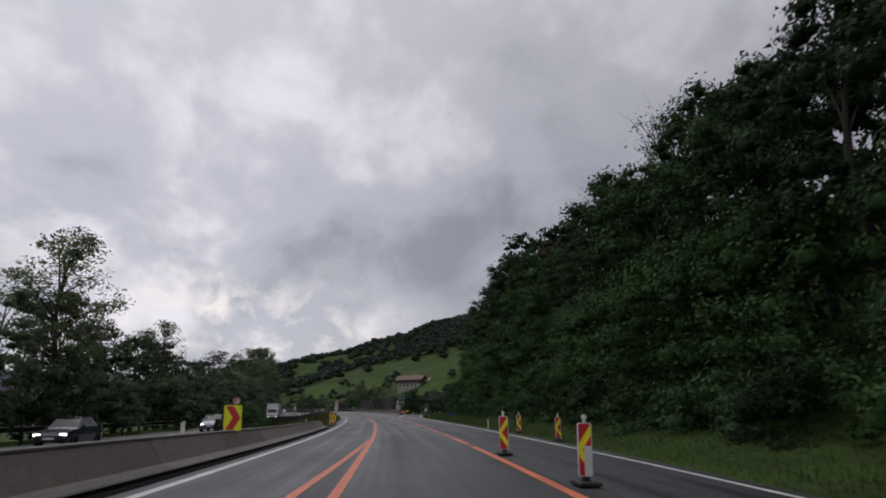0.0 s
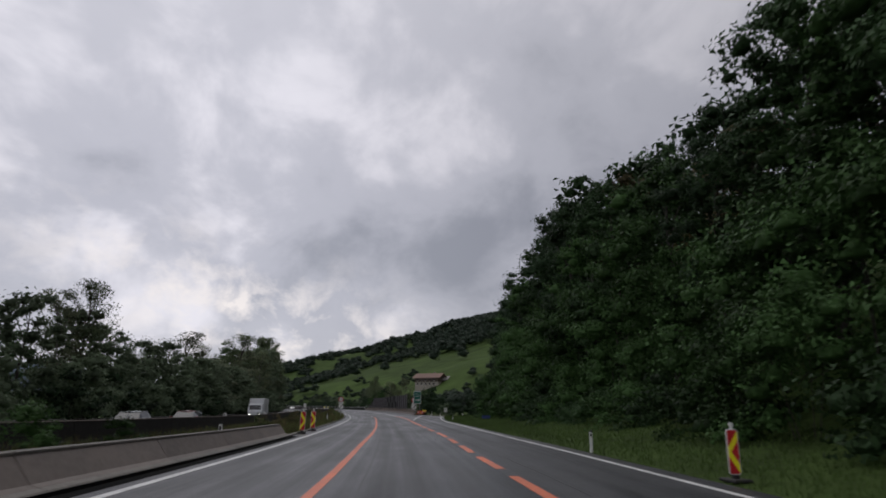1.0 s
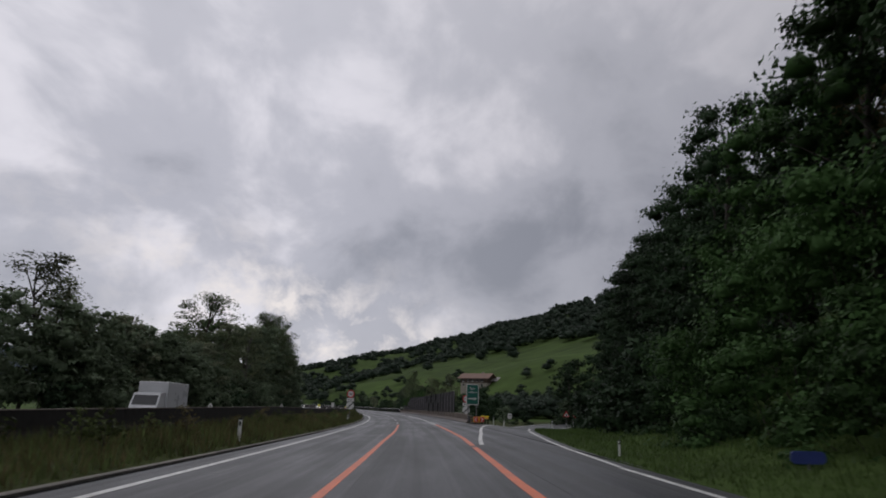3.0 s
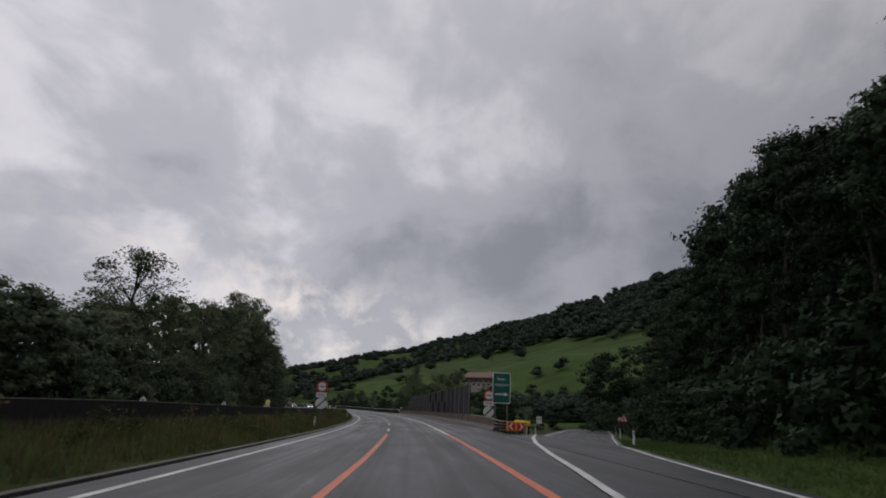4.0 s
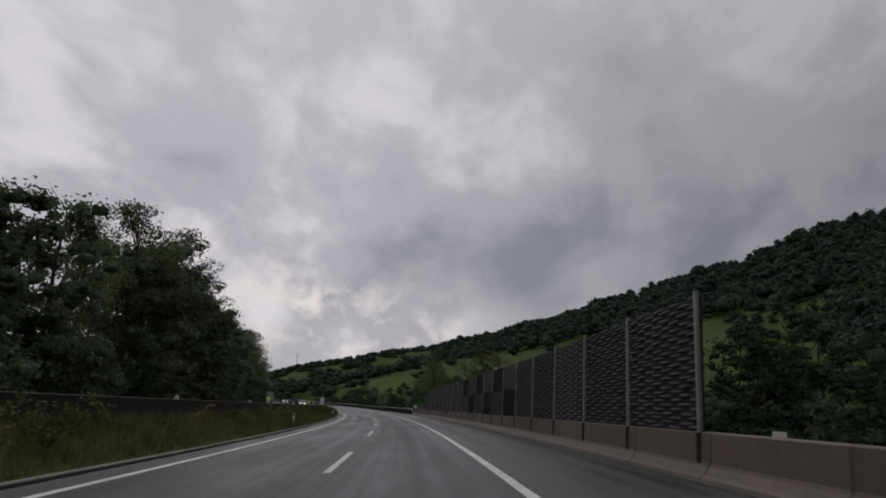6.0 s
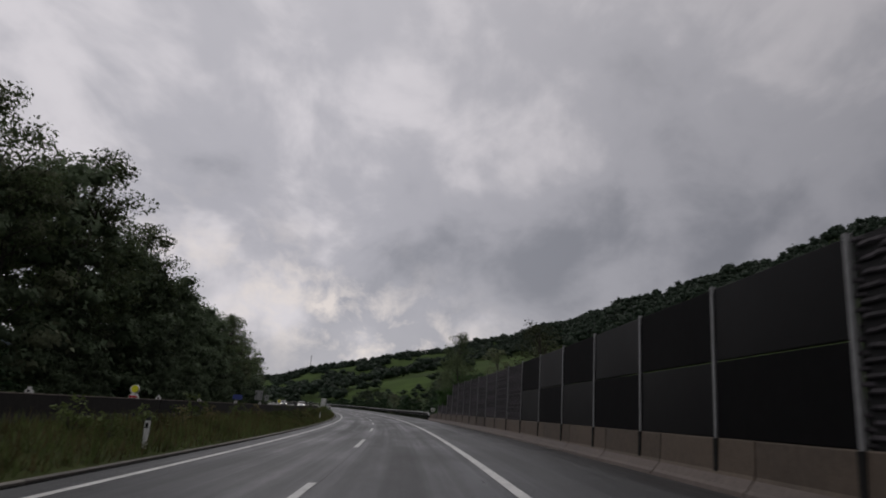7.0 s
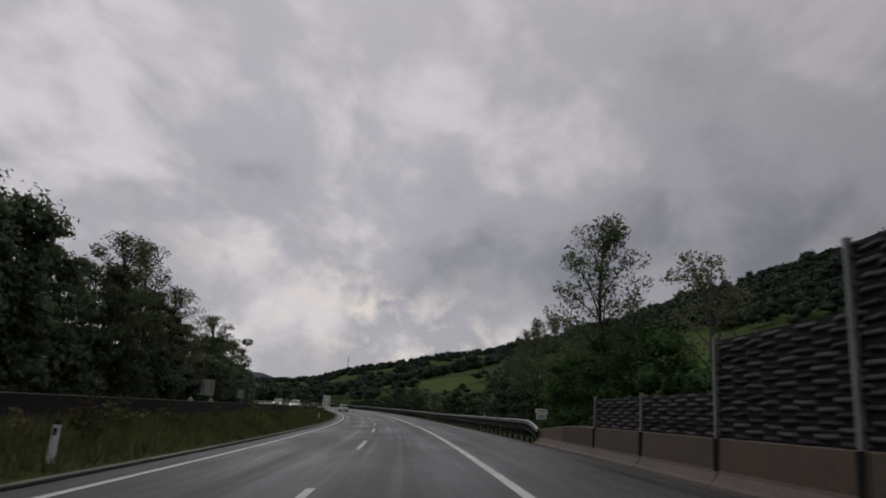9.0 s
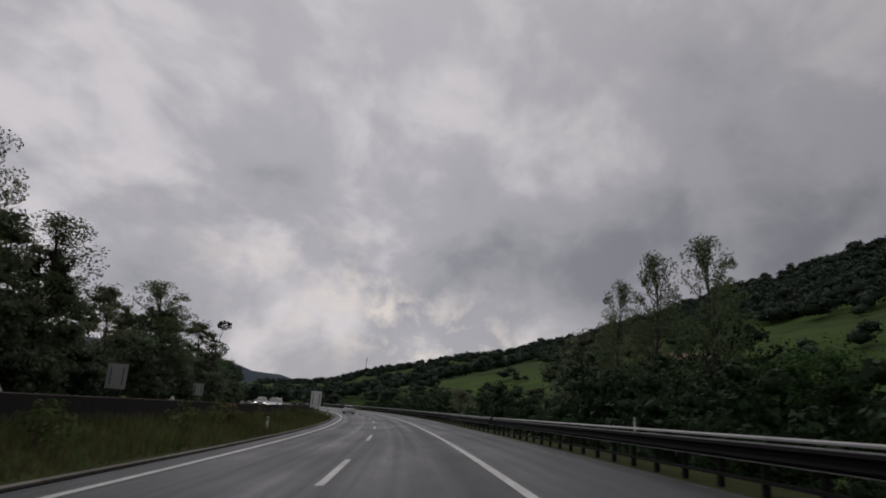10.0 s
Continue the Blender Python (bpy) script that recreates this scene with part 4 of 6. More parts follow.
small_round(152.5, 21.2, 1.85, "red and white warning triangle beside the slip road", tri=True)
small_round(176, 29.4, 1.9, "small round speed limit sign beside the slip road")
p = thing("road_sign", pose(*Q(168, 17.0), 0, 0, 8), "small pale plate on a post at the slip road", "road sign")
part("pole", rod(0, 0.03, -0.3, 1.5, 0.03), "steel_dull", p)
part("plate", prism(rounded(0.62, 0.8, 0.04, 3, 0, 1.45), -0.01, 0.01), "white", p)
part("writing_bar", box(-0.2, 0.2, -0.014, -0.010, 1.52, 1.6), "sign_grey", p, "illegible writing as a bar")

# plates at the start of the guard rail
p = thing("kilometre_sign", spot(251.8, 7.75), "two small pale plates with illegible lines on a post", "road sign")
part("pole", rod(0, 0.03, -0.4, 1.42, 0.025), "steel_dull", p)
part("plate", prism(rounded(0.58, 0.20, 0.02, 3, 0, 1.34), -0.008, 0.006), "white", p)
part("plate", prism(rounded(0.46, 0.24, 0.02, 3, 0, 1.10), -0.008, 0.006), "white", p)
for z in (1.34, 1.14, 1.06):
    part("writing_bar", box(-0.17, 0.17, -0.012, -0.008, z - 0.022, z + 0.022), "sign_grey", p, "illegible writing as a bar")


# ---- roadworks beacons ----
def beacon(s, d, yaw, lean=0.0, repaired=False, side="r", size=1.0):
    g = thing("beacon", spot(s, d, 0.02, yaw) @ pose(0, 0, 0, 0, lean, 0) @ Matrix.Scale(size, 4), "red and yellow chevron roadworks beacon with a small lamp", "beacon", "roadworks beacons")
    base = part("foot", box(-0.22, 0.22, -0.36, 0.36, 0.0, 0.075, 0.025), "rubber", g, "black rubber foot plate")
    part("socket", box(-0.07, 0.07, -0.07, 0.07, 0.07, 0.16, 0.015), "rubber", base)
    frame_ = part("board", prism(rounded(0.29, 1.02, 0.05, 4, 0, 0.67), -0.015, 0.02), "white", g, "white rim of the board")
    part("sheeting", prism(rounded(0.25, 0.98, 0.04, 4, 0, 0.67), -0.020, -0.015), "stripe_" + side, g, "red and yellow chevron sheeting")
    if repaired:
        part("cover_plate", prism(rounded(0.15, 0.56, 0.02, 3, 0.055, 0.46), -0.026, -0.021), "white", g, "white cover over half the stripes")
    lamp = part("lamp", rod(0, 0, 1.18, 1.25, 0.045, 12, None, 0.03), "white", g, "small warning lamp")
    part("lens", disc(0, 1.29, -0.025, 0.025, 0.05, 16), "white", lamp, "pale lens")
    return g


beacon(11.8, 3.48, 3, 2, True, size=0.87)
beacon(19.4, 3.34, -3, size=0.89)
beacon(26.2, 6.62, 6, size=0.76)
beacon(34.3, 6.72, 4, size=0.76)
beacon(61.0, -4.25, 4, 3, False, "l")
beacon(65.8, -4.15, -2, 2, False, "l")

chev = thing("chevron_sign", spot(22.5, -4.86), "yellow board with a red chevron clamped to the concrete barrier", "chevron sign")
z0 = 1.06 - P(22.5, -4.86)[2]
part("board", prism(rounded(0.56, 0.80, 0.03, 3, 0, z0), 0.0, 0.02), "yellow", chev, "yellow board")
part("chevron", prism([(-0.22, z0 + 0.36), (0.02, z0 + 0.36), (0.24, z0), (0.02, z0 - 0.36), (-0.22, z0 - 0.36), (0.0, z0)], -0.005, 0.0), "red", chev, "red chevron")
part("pole", box(-0.03, 0.03, 0.02, 0.06, 0.62, z0 + 0.55, 0.005), "steel_dull", chev)
lamp = part("lamp", disc(0.10, z0 + 0.52, -0.03, 0.05, 0.095, 20), "white", chev, "pale round warning lamp")
part("lens", prism([(0.10 - 0.085 * math.cos(radians(a)), z0 + 0.52 + 0.085 * math.sin(radians(a))) for a in range(-60, 121, 20)], -0.04, -0.03), "orange_paint", lamp, "orange half of the lamp")
part("clamp", box(-0.09, 0.09, -0.03, 0.12, 0.55, 0.66, 0.01), "steel_dull", chev)


# ---- delineator posts ----
def delineator(s, d, side, place=P, size=1.0):
    p = place(s, d)
    g = thing("delineator_post", pose(*p, 0, 0, math.degrees(heading(s))) @ Matrix.Scale(size, 4), "white plastic delineator post with a black cap", "delineator", "delineator posts")
    part("post", prism([(-0.06, -0.3), (0.06, -0.3), (0.055, 0.98), (-0.055, 0.92)], -0.045, 0.045), "white", g)
    part("cap", prism([(-0.058, 0.90), (0.058, 0.90), (0.056, 1.0), (-0.056, 0.94)], -0.048, 0.048), "black", g, "black sloping cap")
    part("reflector", box(-0.035, 0.035, -0.052, -0.046, 0.70, 0.84), "steel", g, "pale reflector")
    return g


for s in (92.8, 139.7, 184.7, 234.4, 284.8, 333.0):
    delineator(s, -5.15, -1)
delineator(42.3, 6.45, 1, size=0.64)
delineator(87.6, 7.0, 1, Q, 0.5)
delineator(130.2, 14.1, 1, Q)
delineator(157.2, 22.5, 1, Q)
delineator(178, 29.6, 1, Q)
delineator(146, 11.0, -1, Q)
delineator(158, 14.3, -1, Q)
delineator(267.9, 7.45, 1, lambda s, d: P(s, d, 0.78), 0.45)
delineator(45, -4.9, -1, size=0.9)
g = thing("delineator_post", spot(17.4, -4.92, 0.66), "short white delineator post on top of the barrier", "delineator", "delineator posts")
part("post", prism([(-0.05, -0.02), (0.05, -0.02), (0.045, 0.34), (-0.045, 0.30)], -0.035, 0.035), "white", g)


# reflectors along the far barrier
def barrier_reflector(s):
    g = thing("barrier_reflector", spot(s, -7.79, far_top(s)), "small white reflector on top of the concrete barrier", "reflector", "barrier reflectors")
    part("housing", prism([(-0.10, 0.0), (0.10, 0.0), (0.08, 0.08), (0.035, 0.10), (0.03, 0.16), (-0.03, 0.16), (-0.035, 0.10), (-0.08, 0.08)], -0.03, 0.03), "white", g)
    part("lens", disc(0, 0.045, -0.036, -0.03, 0.03, 14), "steel", g, "round glass lens")


for s in (31, 45, 58, 70, 82, 98, 114.7, 125, 135.3, 143.6, 155, 169, 183.7, 193, 198.6, 206.2, 214, 223, 233.8, 251.4, 254.8, 265.8, 277.9, 291, 305, 320, 336):
    barrier_reflector(s)
def warning_lamp(s):
    g = thing("warning_lamp", spot(s, -7.79, far_top(s)), "yellow warning lamp on a red and white foot on the barrier", "warning lamp", "warning lamps")
    part("foot", prism([(-0.16, -0.01), (0.16, -0.01), (0.13, 0.10), (0.07, 0.16), (-0.07, 0.16), (-0.13, 0.10)], -0.06, 0.06), "white", g, "white foot")
    part("foot_band", prism([(-0.14, 0.02), (0.14, 0.02), (0.12, 0.08), (-0.12, 0.08)], -0.067, -0.06), "red", g, "red band")
    lamp = part("lamp", disc(0.0, 0.30, -0.06, 0.06, 0.15, 24), "white", g, "pale lamp housing")
    part("lens", disc(0.02, 0.31, -0.075, -0.06, 0.12, 24), "yellow", lamp, "yellow lens")


for s in (136.0, 190.5, 223.3):
    warning_lamp(s)
b = thing("blue_sign", spot(206.6, -7.79, far_top(206.6)), "small blue plate on the concrete barrier", "road sign")
part("plate", prism(rounded(0.55, 0.28, 0.06, 3, 0, 0.34), -0.01, 0.01), "blue", b)
part("stem", box(-0.02, 0.02, -0.01, 0.01, 0, 0.22), "steel_dull", b)
b = thing("blue_sign", spot(82, 9.3, 0.05), "small low blue marker in the verge grass", "marker")
part("plate", prism(rounded(0.75, 0.26, 0.1, 4, 0, 0.34), -0.01, 0.01), "blue", b)
part("stem", box(-0.02, 0.02, -0.01, 0.01, -0.1, 0.25), "steel_dull", b)


def back_board(s, d, w, h, z, mat, label):
    g = thing("road_sign", pose(*other(s, d), 0, 0, math.degrees(heading(s))), label, "road sign")
    part("board", prism(rounded(w, h, 0.05, 3, 0, z), -0.015, 0.015), mat, g)
    for x in (-w * 0.3, w * 0.3):
        part("post", rod(x, 0.05, -0.6, z + h * 0.4, 0.04), "steel_dull", g)
        part("brace", box(x - 0.04, x + 0.04, -0.03, -0.015, z - h * 0.35, z + h * 0.35), "steel_dull", g)


back_board(301.5, -19.0, 1.45, 1.8, 2.1, "sign_back", "grey back of a traffic sign beyond the oncoming lanes")
back_board(326.5, -19.0, 1.1, 1.3, 1.7, "sign_back", "small grey back of a traffic sign")
back_board(324, -6.2, 1.1, 1.7, 1.6, "white", "white board on posts in the central strip")

# ---- crash cushion at the gore ----
cc = thing("crash_cushion", spot(131.0, 7.45) @ Matrix.Diagonal((1, 1, 0.79, 1)), "yellow crash cushion with red and white chevrons at the gore", "crash cushion")
nose = [(-0.42 * math.cos(radians(a)), 0.5 - 0.5 * math.sin(radians(a))) for a in range(0, 181, 15)]
bm = bmesh.new()
lo = [bm.verts.new((x, y, 0.20)) for x, y in nose] + [bm.verts.new((0.46, 3.2, 0.20)), bm.verts.new((-0.46, 3.2, 0.20))]
hi = [bm.verts.new((v.co.x, v.co.y, 0.82)) for v in lo]
bm.faces.new(lo[::-1])
bm.faces.new(hi)
for i in range(len(lo)):
    j = (i + 1) % len(lo)
    bm.faces.new((lo[i], lo[j], hi[j], hi[i]))
part("body", bm, "amber", cc, "yellow-orange cushion body")
for sx in (-1, 1):
    for z in (0.32, 0.52, 0.72):
        part("rail", box(sx * 0.47 - 0.02, sx * 0.47 + 0.02, 0.9, 3.2, z - 0.07, z + 0.07, 0.015), "steel", cc)
for sx in (-1, 1):
    panel = part("chevron_panel", box(sx * 0.27 - 0.20, sx * 0.27 + 0.20, 0.02, 0.05, 0.24, 0.80, 0.01), "red", cc, "red panel", Matrix.Translation((0, -0.06, 0)))
    x = sx * 0.27
    part("chevron", prism([(x - sx * 0.12, 0.74), (x - sx * 0.01, 0.74), (x + sx * 0.15, 0.52), (x - sx * 0.01, 0.30), (x - sx * 0.12, 0.30), (x + sx * 0.04, 0.52)], -0.046, -0.041), "white", cc, "white chevron")
for x in (-0.3, 0.3):
    part("leg", box(x - 0.05, x + 0.05, 0.25, 0.4, -0.05, 0.22), "black", cc)
    part("leg", box(x - 0.05, x + 0.05, 2.6, 2.75, -0.05, 0.22), "black", cc)


# ---- vehicles ----
def wheel(parent, x, y, r):
    bm = bmesh.new()
    bmesh.ops.create_cone(bm, cap_ends=True, segments=24, radius1=r, radius2=r, depth=0.22)
    bmesh.ops.rotate(bm, verts=bm.verts, matrix=Matrix.Rotation(radians(90), 3, "Y"))
    w = part("wheel", bm, "rubber", parent, "", Matrix.Translation((x, y, r)))
    bm = bmesh.new()
    bmesh.ops.create_cone(bm, cap_ends=True, segments=16, radius1=r * 0.62, radius2=r * 0.55, depth=0.03)
    bmesh.ops.rotate(bm, verts=bm.verts, matrix=Matrix.Rotation(radians(90 if x > 0 else -90), 3, "Y"))
    part("rim", bm, "steel", w, "alloy rim", Matrix.Translation((0.115 if x > 0 else -0.115, 0, 0)))


def loft(sections):
    """Skins a row of outlines with the same number of points."""
    bm = bmesh.new()
    rows = [[bm.verts.new(p) for p in sec] for sec in sections]
    n = len(rows[0])
    for a, b in zip(rows, rows[1:]):
        for i in range(n):
            j = (i + 1) % n
            bm.faces.new((a[i], a[j], b[j], b[i]))
    bm.faces.new(rows[0])
    bm.faces.new(rows[-1][::-1])
    return bm


def car(m, label, paint, estate=False):
    """A car that faces along -y."""
    g = thing("car", m, label, "car")
    w = 0.88

    def ring(y, half, low, high, crown):
        return [(-half, y, low), (-half * 1.03, y, (low + high) / 2), (-half * 0.96, y, high), (0, y, high + crown), (half * 0.96, y, high), (half * 1.03, y, (low + high) / 2), (half, y, low)]

    body = loft([ring(-2.25, w * 0.72, 0.34, 0.55, 0.03), ring(-2.1, w * 0.9, 0.24, 0.70, 0.04), ring(-1.3, w, 0.22, 0.86, 0.05), ring(-0.75, w, 0.22, 0.93, 0.04), ring(0.8, w, 0.22, 0.96, 0.0), ring(1.75, w, 0.24, 0.98, 0.03), ring(2.2, w * 0.92, 0.30, 0.94, 0.02), ring(2.3, w * 0.85, 0.42, 0.8, 0.01)])
    part("body", body, paint, g)
    back = 1.95 if estate else 1.55
    cab = loft([[(-w * 0.86, -0.85, 0.90), (-w * 0.84, -0.85, 0.92), (w * 0.84, -0.85, 0.92), (w * 0.86, -0.85, 0.90)], [(-w * 0.9, -0.2, 0.92), (-w * 0.70, -0.2, 1.38), (w * 0.70, -0.2, 1.38), (w * 0.9, -0.2, 0.92)], [(-w * 0.9, 0.9, 0.92), (-w * 0.70, 0.9, 1.43), (w * 0.70, 0.9, 1.43), (w * 0.9, 0.9, 0.92)], [(-w * 0.88, back, 0.95), (-w * 0.72, back - 0.1, 1.18 if not estate else 1.34), (w * 0.72, back - 0.1, 1.18 if not estate else 1.34), (w * 0.88, back, 0.95)]])
    part("glasshouse", cab, "glass_dark", g, "dark windows")
    roof = loft([[(-w * 0.66, -0.22, 1.385), (0, -0.24, 1.41), (w * 0.66, -0.22, 1.385)], [(-w * 0.70, 0.3, 1.43), (0, 0.3, 1.465), (w * 0.70, 0.3, 1.43)], [(-w * 0.69, 1.0, 1.42), (0, 1.0, 1.455), (w * 0.69, 1.0, 1.42)]])
    part("roof", roof, paint, g)
    for x in (-w * 0.93, w * 0.93):
        for y in (-1.42, 1.35):
            wheel(g, x, y, 0.32)
        part("mirror", box(x * 1.13 - 0.08, x * 1.13 + 0.08, -0.62, -0.52, 0.93, 1.05, 0.02), paint, g)
        part("headlight", box(x * 0.74 - 0.17, x * 0.74 + 0.17, -2.20, -2.12, 0.56, 0.68, 0.02), "headlight", g, "lit headlight")
        part("tail_light", box(x * 0.80 - 0.14, x * 0.80 + 0.14, 2.22, 2.30, 0.66, 0.80, 0.02), "red", g, "red tail light")
    part("grille", box(-0.4, 0.4, -2.27, -2.2, 0.36, 0.52, 0.01), "black", g)
    part("number_plate_bar", box(-0.26, 0.26, -2.29, -2.27, 0.40, 0.50), "white", g, "plain pale plate")
    return g


def lorry(m, label, long=6.0, mat="car_white"):
    g = thing("lorry", m, label, "lorry")
    part("box_body", box(-1.2, 1.2, 0.4, long, 0.95, 3.35, 0.04), mat, g, "pale box body")
    part("cab", loft([[(-1.05, -1.5, 0.5), (-1.05, -1.5, 1.25), (1.05, -1.5, 1.25), (1.05, -1.5, 0.5)], [(-1.1, -1.35, 0.45), (-1.1, -1.3, 1.5), (1.1, -1.3, 1.5), (1.1, -1.35, 0.45)], [(-1.1, -0.6, 0.45), (-1.05, -0.75, 2.4), (1.05, -0.75, 2.4), (1.1, -0.6, 0.45)], [(-1.1, 0.3, 0.45), (-1.05, 0.3, 2.5), (1.05, 0.3, 2.5), (1.1, 0.3, 0.45)]]), mat, g)
    part("windscreen", loft([[(-0.95, -1.34, 1.52), (-0.95, -1.30, 1.56), (0.95, -1.30, 1.56), (0.95, -1.34, 1.52)], [(-0.92, -0.84, 2.26), (-0.92, -0.78, 2.30), (0.92, -0.78, 2.30), (0.92, -0.84, 2.26)]]), "glass_dark", g)
    part("chassis", box(-0.9, 0.9, -0.6, long - 0.1, 0.55, 0.93), "black", g)
    for x in (-0.98, 0.98):
        for y in (-0.6, long - 1.4):
            wheel(g, x, y, 0.45)
        part("headlight", box(x * 0.8 - 0.15, x * 0.8 + 0.15, -1.54, -1.48, 0.66, 0.82, 0.02), "headlight", g, "lit headlight")
    return g


def lane(s, d, turn=0.0):
    return pose(*other(s, d, 0.0), 0, 0, math.degrees(heading(s)) + turn)


car(lane(37.5, -16.2), "dark blue-grey saloon with lit headlights on the oncoming lanes", "car_dark")
lorry(lane(110.5, -15.0) @ Matrix.Scale(0.76, 4), "white box lorry on the oncoming lanes", 5.5)
car(lane(76, -14.6), "dark red car on the oncoming lanes", "car_red", True)
car(lane(65.5, -15.0), "grey car on the oncoming lanes", "car_silver")
car(lane(330, -11), "white car far up the oncoming lanes", "car_white")
car(lane(352, -15), "dark car with lit headlights far up the oncoming lanes", "car_dark")
car(pose(*P(372, -1.6), 0, 0, math.degrees(heading(372)) + 180), "white car driving ahead in the bend", "car_white", True)


# ---- farmhouse on the hill ----
def farm(m, label, w, dep, wall_h, pitch, roof_mat, timber):
    """A house with its ridge along x; y faces away from the road."""
    g = thing("farmhouse", m, label, "house", "farm buildings")
    rid = wall_h + dep / 2 * math.tan(radians(pitch))
    shell = prism([(-dep / 2, -3), (dep / 2, -3), (dep / 2, wall_h), (0, rid), (-dep / 2, wall_h)], -w / 2, w / 2)
    bmesh.ops.rotate(shell, verts=shell.verts, matrix=Matrix.Rotation(radians(90), 3, "Z"))
    part("wall", shell, "plaster", g)
    if timber:
        up = prism([(-dep / 2 - 0.06, wall_h * 0.5), (dep / 2 + 0.06, wall_h * 0.5), (dep / 2 + 0.06, wall_h), (0, rid - 0.05), (-dep / 2 - 0.06, wall_h)], -w / 2 - 0.08, w / 2 + 0.08)
        bmesh.ops.rotate(up, verts=up.verts, matrix=Matrix.Rotation(radians(90), 3, "Z"))
        part("timber_storey", up, "dark_wood", g, "dark timber upper storey")
    for sy in (-1, 1):
        e, o = dep / 2 + 1.3, 1.4
        z_e, z_r = rid - e * math.tan(radians(pitch)), rid
        bm = bmesh.new()
        q = [(-w / 2 - o, sy * e, z_e), (w / 2 + o, sy * e, z_e), (w / 2 + o, 0, z_r), (-w / 2 - o, 0, z_r)]
        low_v = [bm.verts.new((x, y, z + 0.06)) for x, y, z in q]
        top_v = [bm.verts.new((x, y, z + 0.34)) for x, y, z in q]
        bm.faces.new(low_v)
        bm.faces.new(top_v[::-1])
        for i in range(4):
            j = (i + 1) % 4
            bm.faces.new((low_v[j], low_v[i], top_v[i], top_v[j]))
        part("roof", bm, roof_mat, g)
    for row, z in enumerate((0.9, wall_h * 0.5 + 0.7)):
        for x in np.arange(-w / 2 + 1.6, w / 2 - 1, 2.6):
            win = part("window", box(x - 0.5, x + 0.5, -dep / 2 - 0.12, -dep / 2 - 0.02, z, z + 1.2), "glass_dark", g)
            part("sill", box(x - 0.6, x + 0.6, -dep / 2 - 0.18, -dep / 2 - 0.1, z - 0.1, z), "white", win)
    part("chimney", box(w * 0.15, w * 0.15 + 0.8, 0.6, 1.4, rid - 0.6, rid + 1.1), "plaster", g)
    return g


def on_hill(x, y):
    return (x, y, float(land([x], [y])[0]) - 0.2)


farm(pose(*on_hill(5.5, 428), 0, 0, -24), "old farmhouse with plaster walls and brown overhanging roof", 15, 10, 5.2, 24, "roof_tile", True)
farm(pose(19.5, 431, on_hill(5.5, 428)[2] - 0.3, 0, 0, 6), "dark timber barn with a pale grey roof", 13, 9, 4.4, 22, "roof_grey", True)

# thin mast on the far ridge
mp = on_hill(-420, 1590)
mast = thing("mast", pose(*mp), "thin steel mast on the wooded ridge", "mast")
part("pole", rod(0, 0, -1, 38, 0.8, 8, None, 0.5), "steel_dull", mast)
part("arm", box(-2.0, 2.0, -0.3, 0.3, 31, 31.6), "steel_dull", mast)

# ---- trees and bushes ----
rng = np.random.default_rng(7)


def tube(path, radii, sides=6):
    path = np.asarray(path, float)
    verts, faces = [], []
    for i, p in enumerate(path):
        t = path[min(i + 1, len(path) - 1)] - path[max(i - 1, 0)]
        t = t / (np.linalg.norm(t) + 1e-9)
        u = np.cross(t, (0.3, 0.9, 0.1))
        u /= np.linalg.norm(u) + 1e-9
        w = np.cross(t, u)
        for k in range(sides):
            a = 2 * math.pi * k / sides
            verts.append(p + radii[i] * (math.cos(a) * u + math.sin(a) * w))
    for i in range(len(path) - 1):
        for k in range(sides):
            j = (k + 1) % sides
            faces.append((i * sides + k, i * sides + j, (i + 1) * sides + j, (i + 1) * sides + k))
    return verts, faces


def joined(pieces):
    vs, fs = [], []
    for v, f in pieces:
        fs += [tuple(q + len(vs) for q in p) for p in f]
        vs += list(v)
    return vs, fs


def leaves(name, at, size, flat=0.0, slim=0.5, droop=0.0, facing=None, tri=False):
    """Rhombic or three-cornered leaf sprays at the given places, one face each; facing: the way they roughly look."""
    n = len(at)
    if facing is None:
        a = rng.normal(size=(n, 3))
        a[:, 2] = a[:, 2] * (1 - flat) - droop
    else:
        f = facing + rng.normal(0, 0.36, (n, 3))
        a = np.cross(f, rng.normal(size=(n, 3)))
        a[:, 2] -= droop
    a /= np.linalg.norm(a, axis=1)[:, None] + 1e-9
    b = np.cross(a, rng.normal(size=(n, 3)) if facing is None else f)
    b /= np.linalg.norm(b, axis=1)[:, None] + 1e-9
    c = np.cross(a, b)
    L = (size * rng.uniform(0.6, 1.35, n))[:, None]
    if tri:
        v = np.stack([at - a * L * 0.5 - b * L * slim * 0.5, at - a * L * 0.4 + b * L * slim * 0.5, at + a * L * 0.5], 1).reshape(-1, 3)
    else:
        v = np.stack([at - a * L * 0.5, at + b * L * slim * 0.5 + c * L * 0.1, at + a * L * 0.5, at - b * L * slim * 0.5 + c * L * 0.1], 1).reshape(-1, 3)
    k = 3 if tri else 4
    m = bpy.data.meshes.new(name)
    m.vertices.add(k * n)
    m.vertices.foreach_set("co", v.ravel().astype(np.float32))
    m.loops.add(k * n)
    m.loops.foreach_set("vertex_index", np.arange(k * n, dtype=np.int32))
    m.polygons.add(n)
    m.polygons.foreach_set("loop_start", np.arange(0, k * n, k, dtype=np.int32))
    m.update(calc_edges=True)
    return m


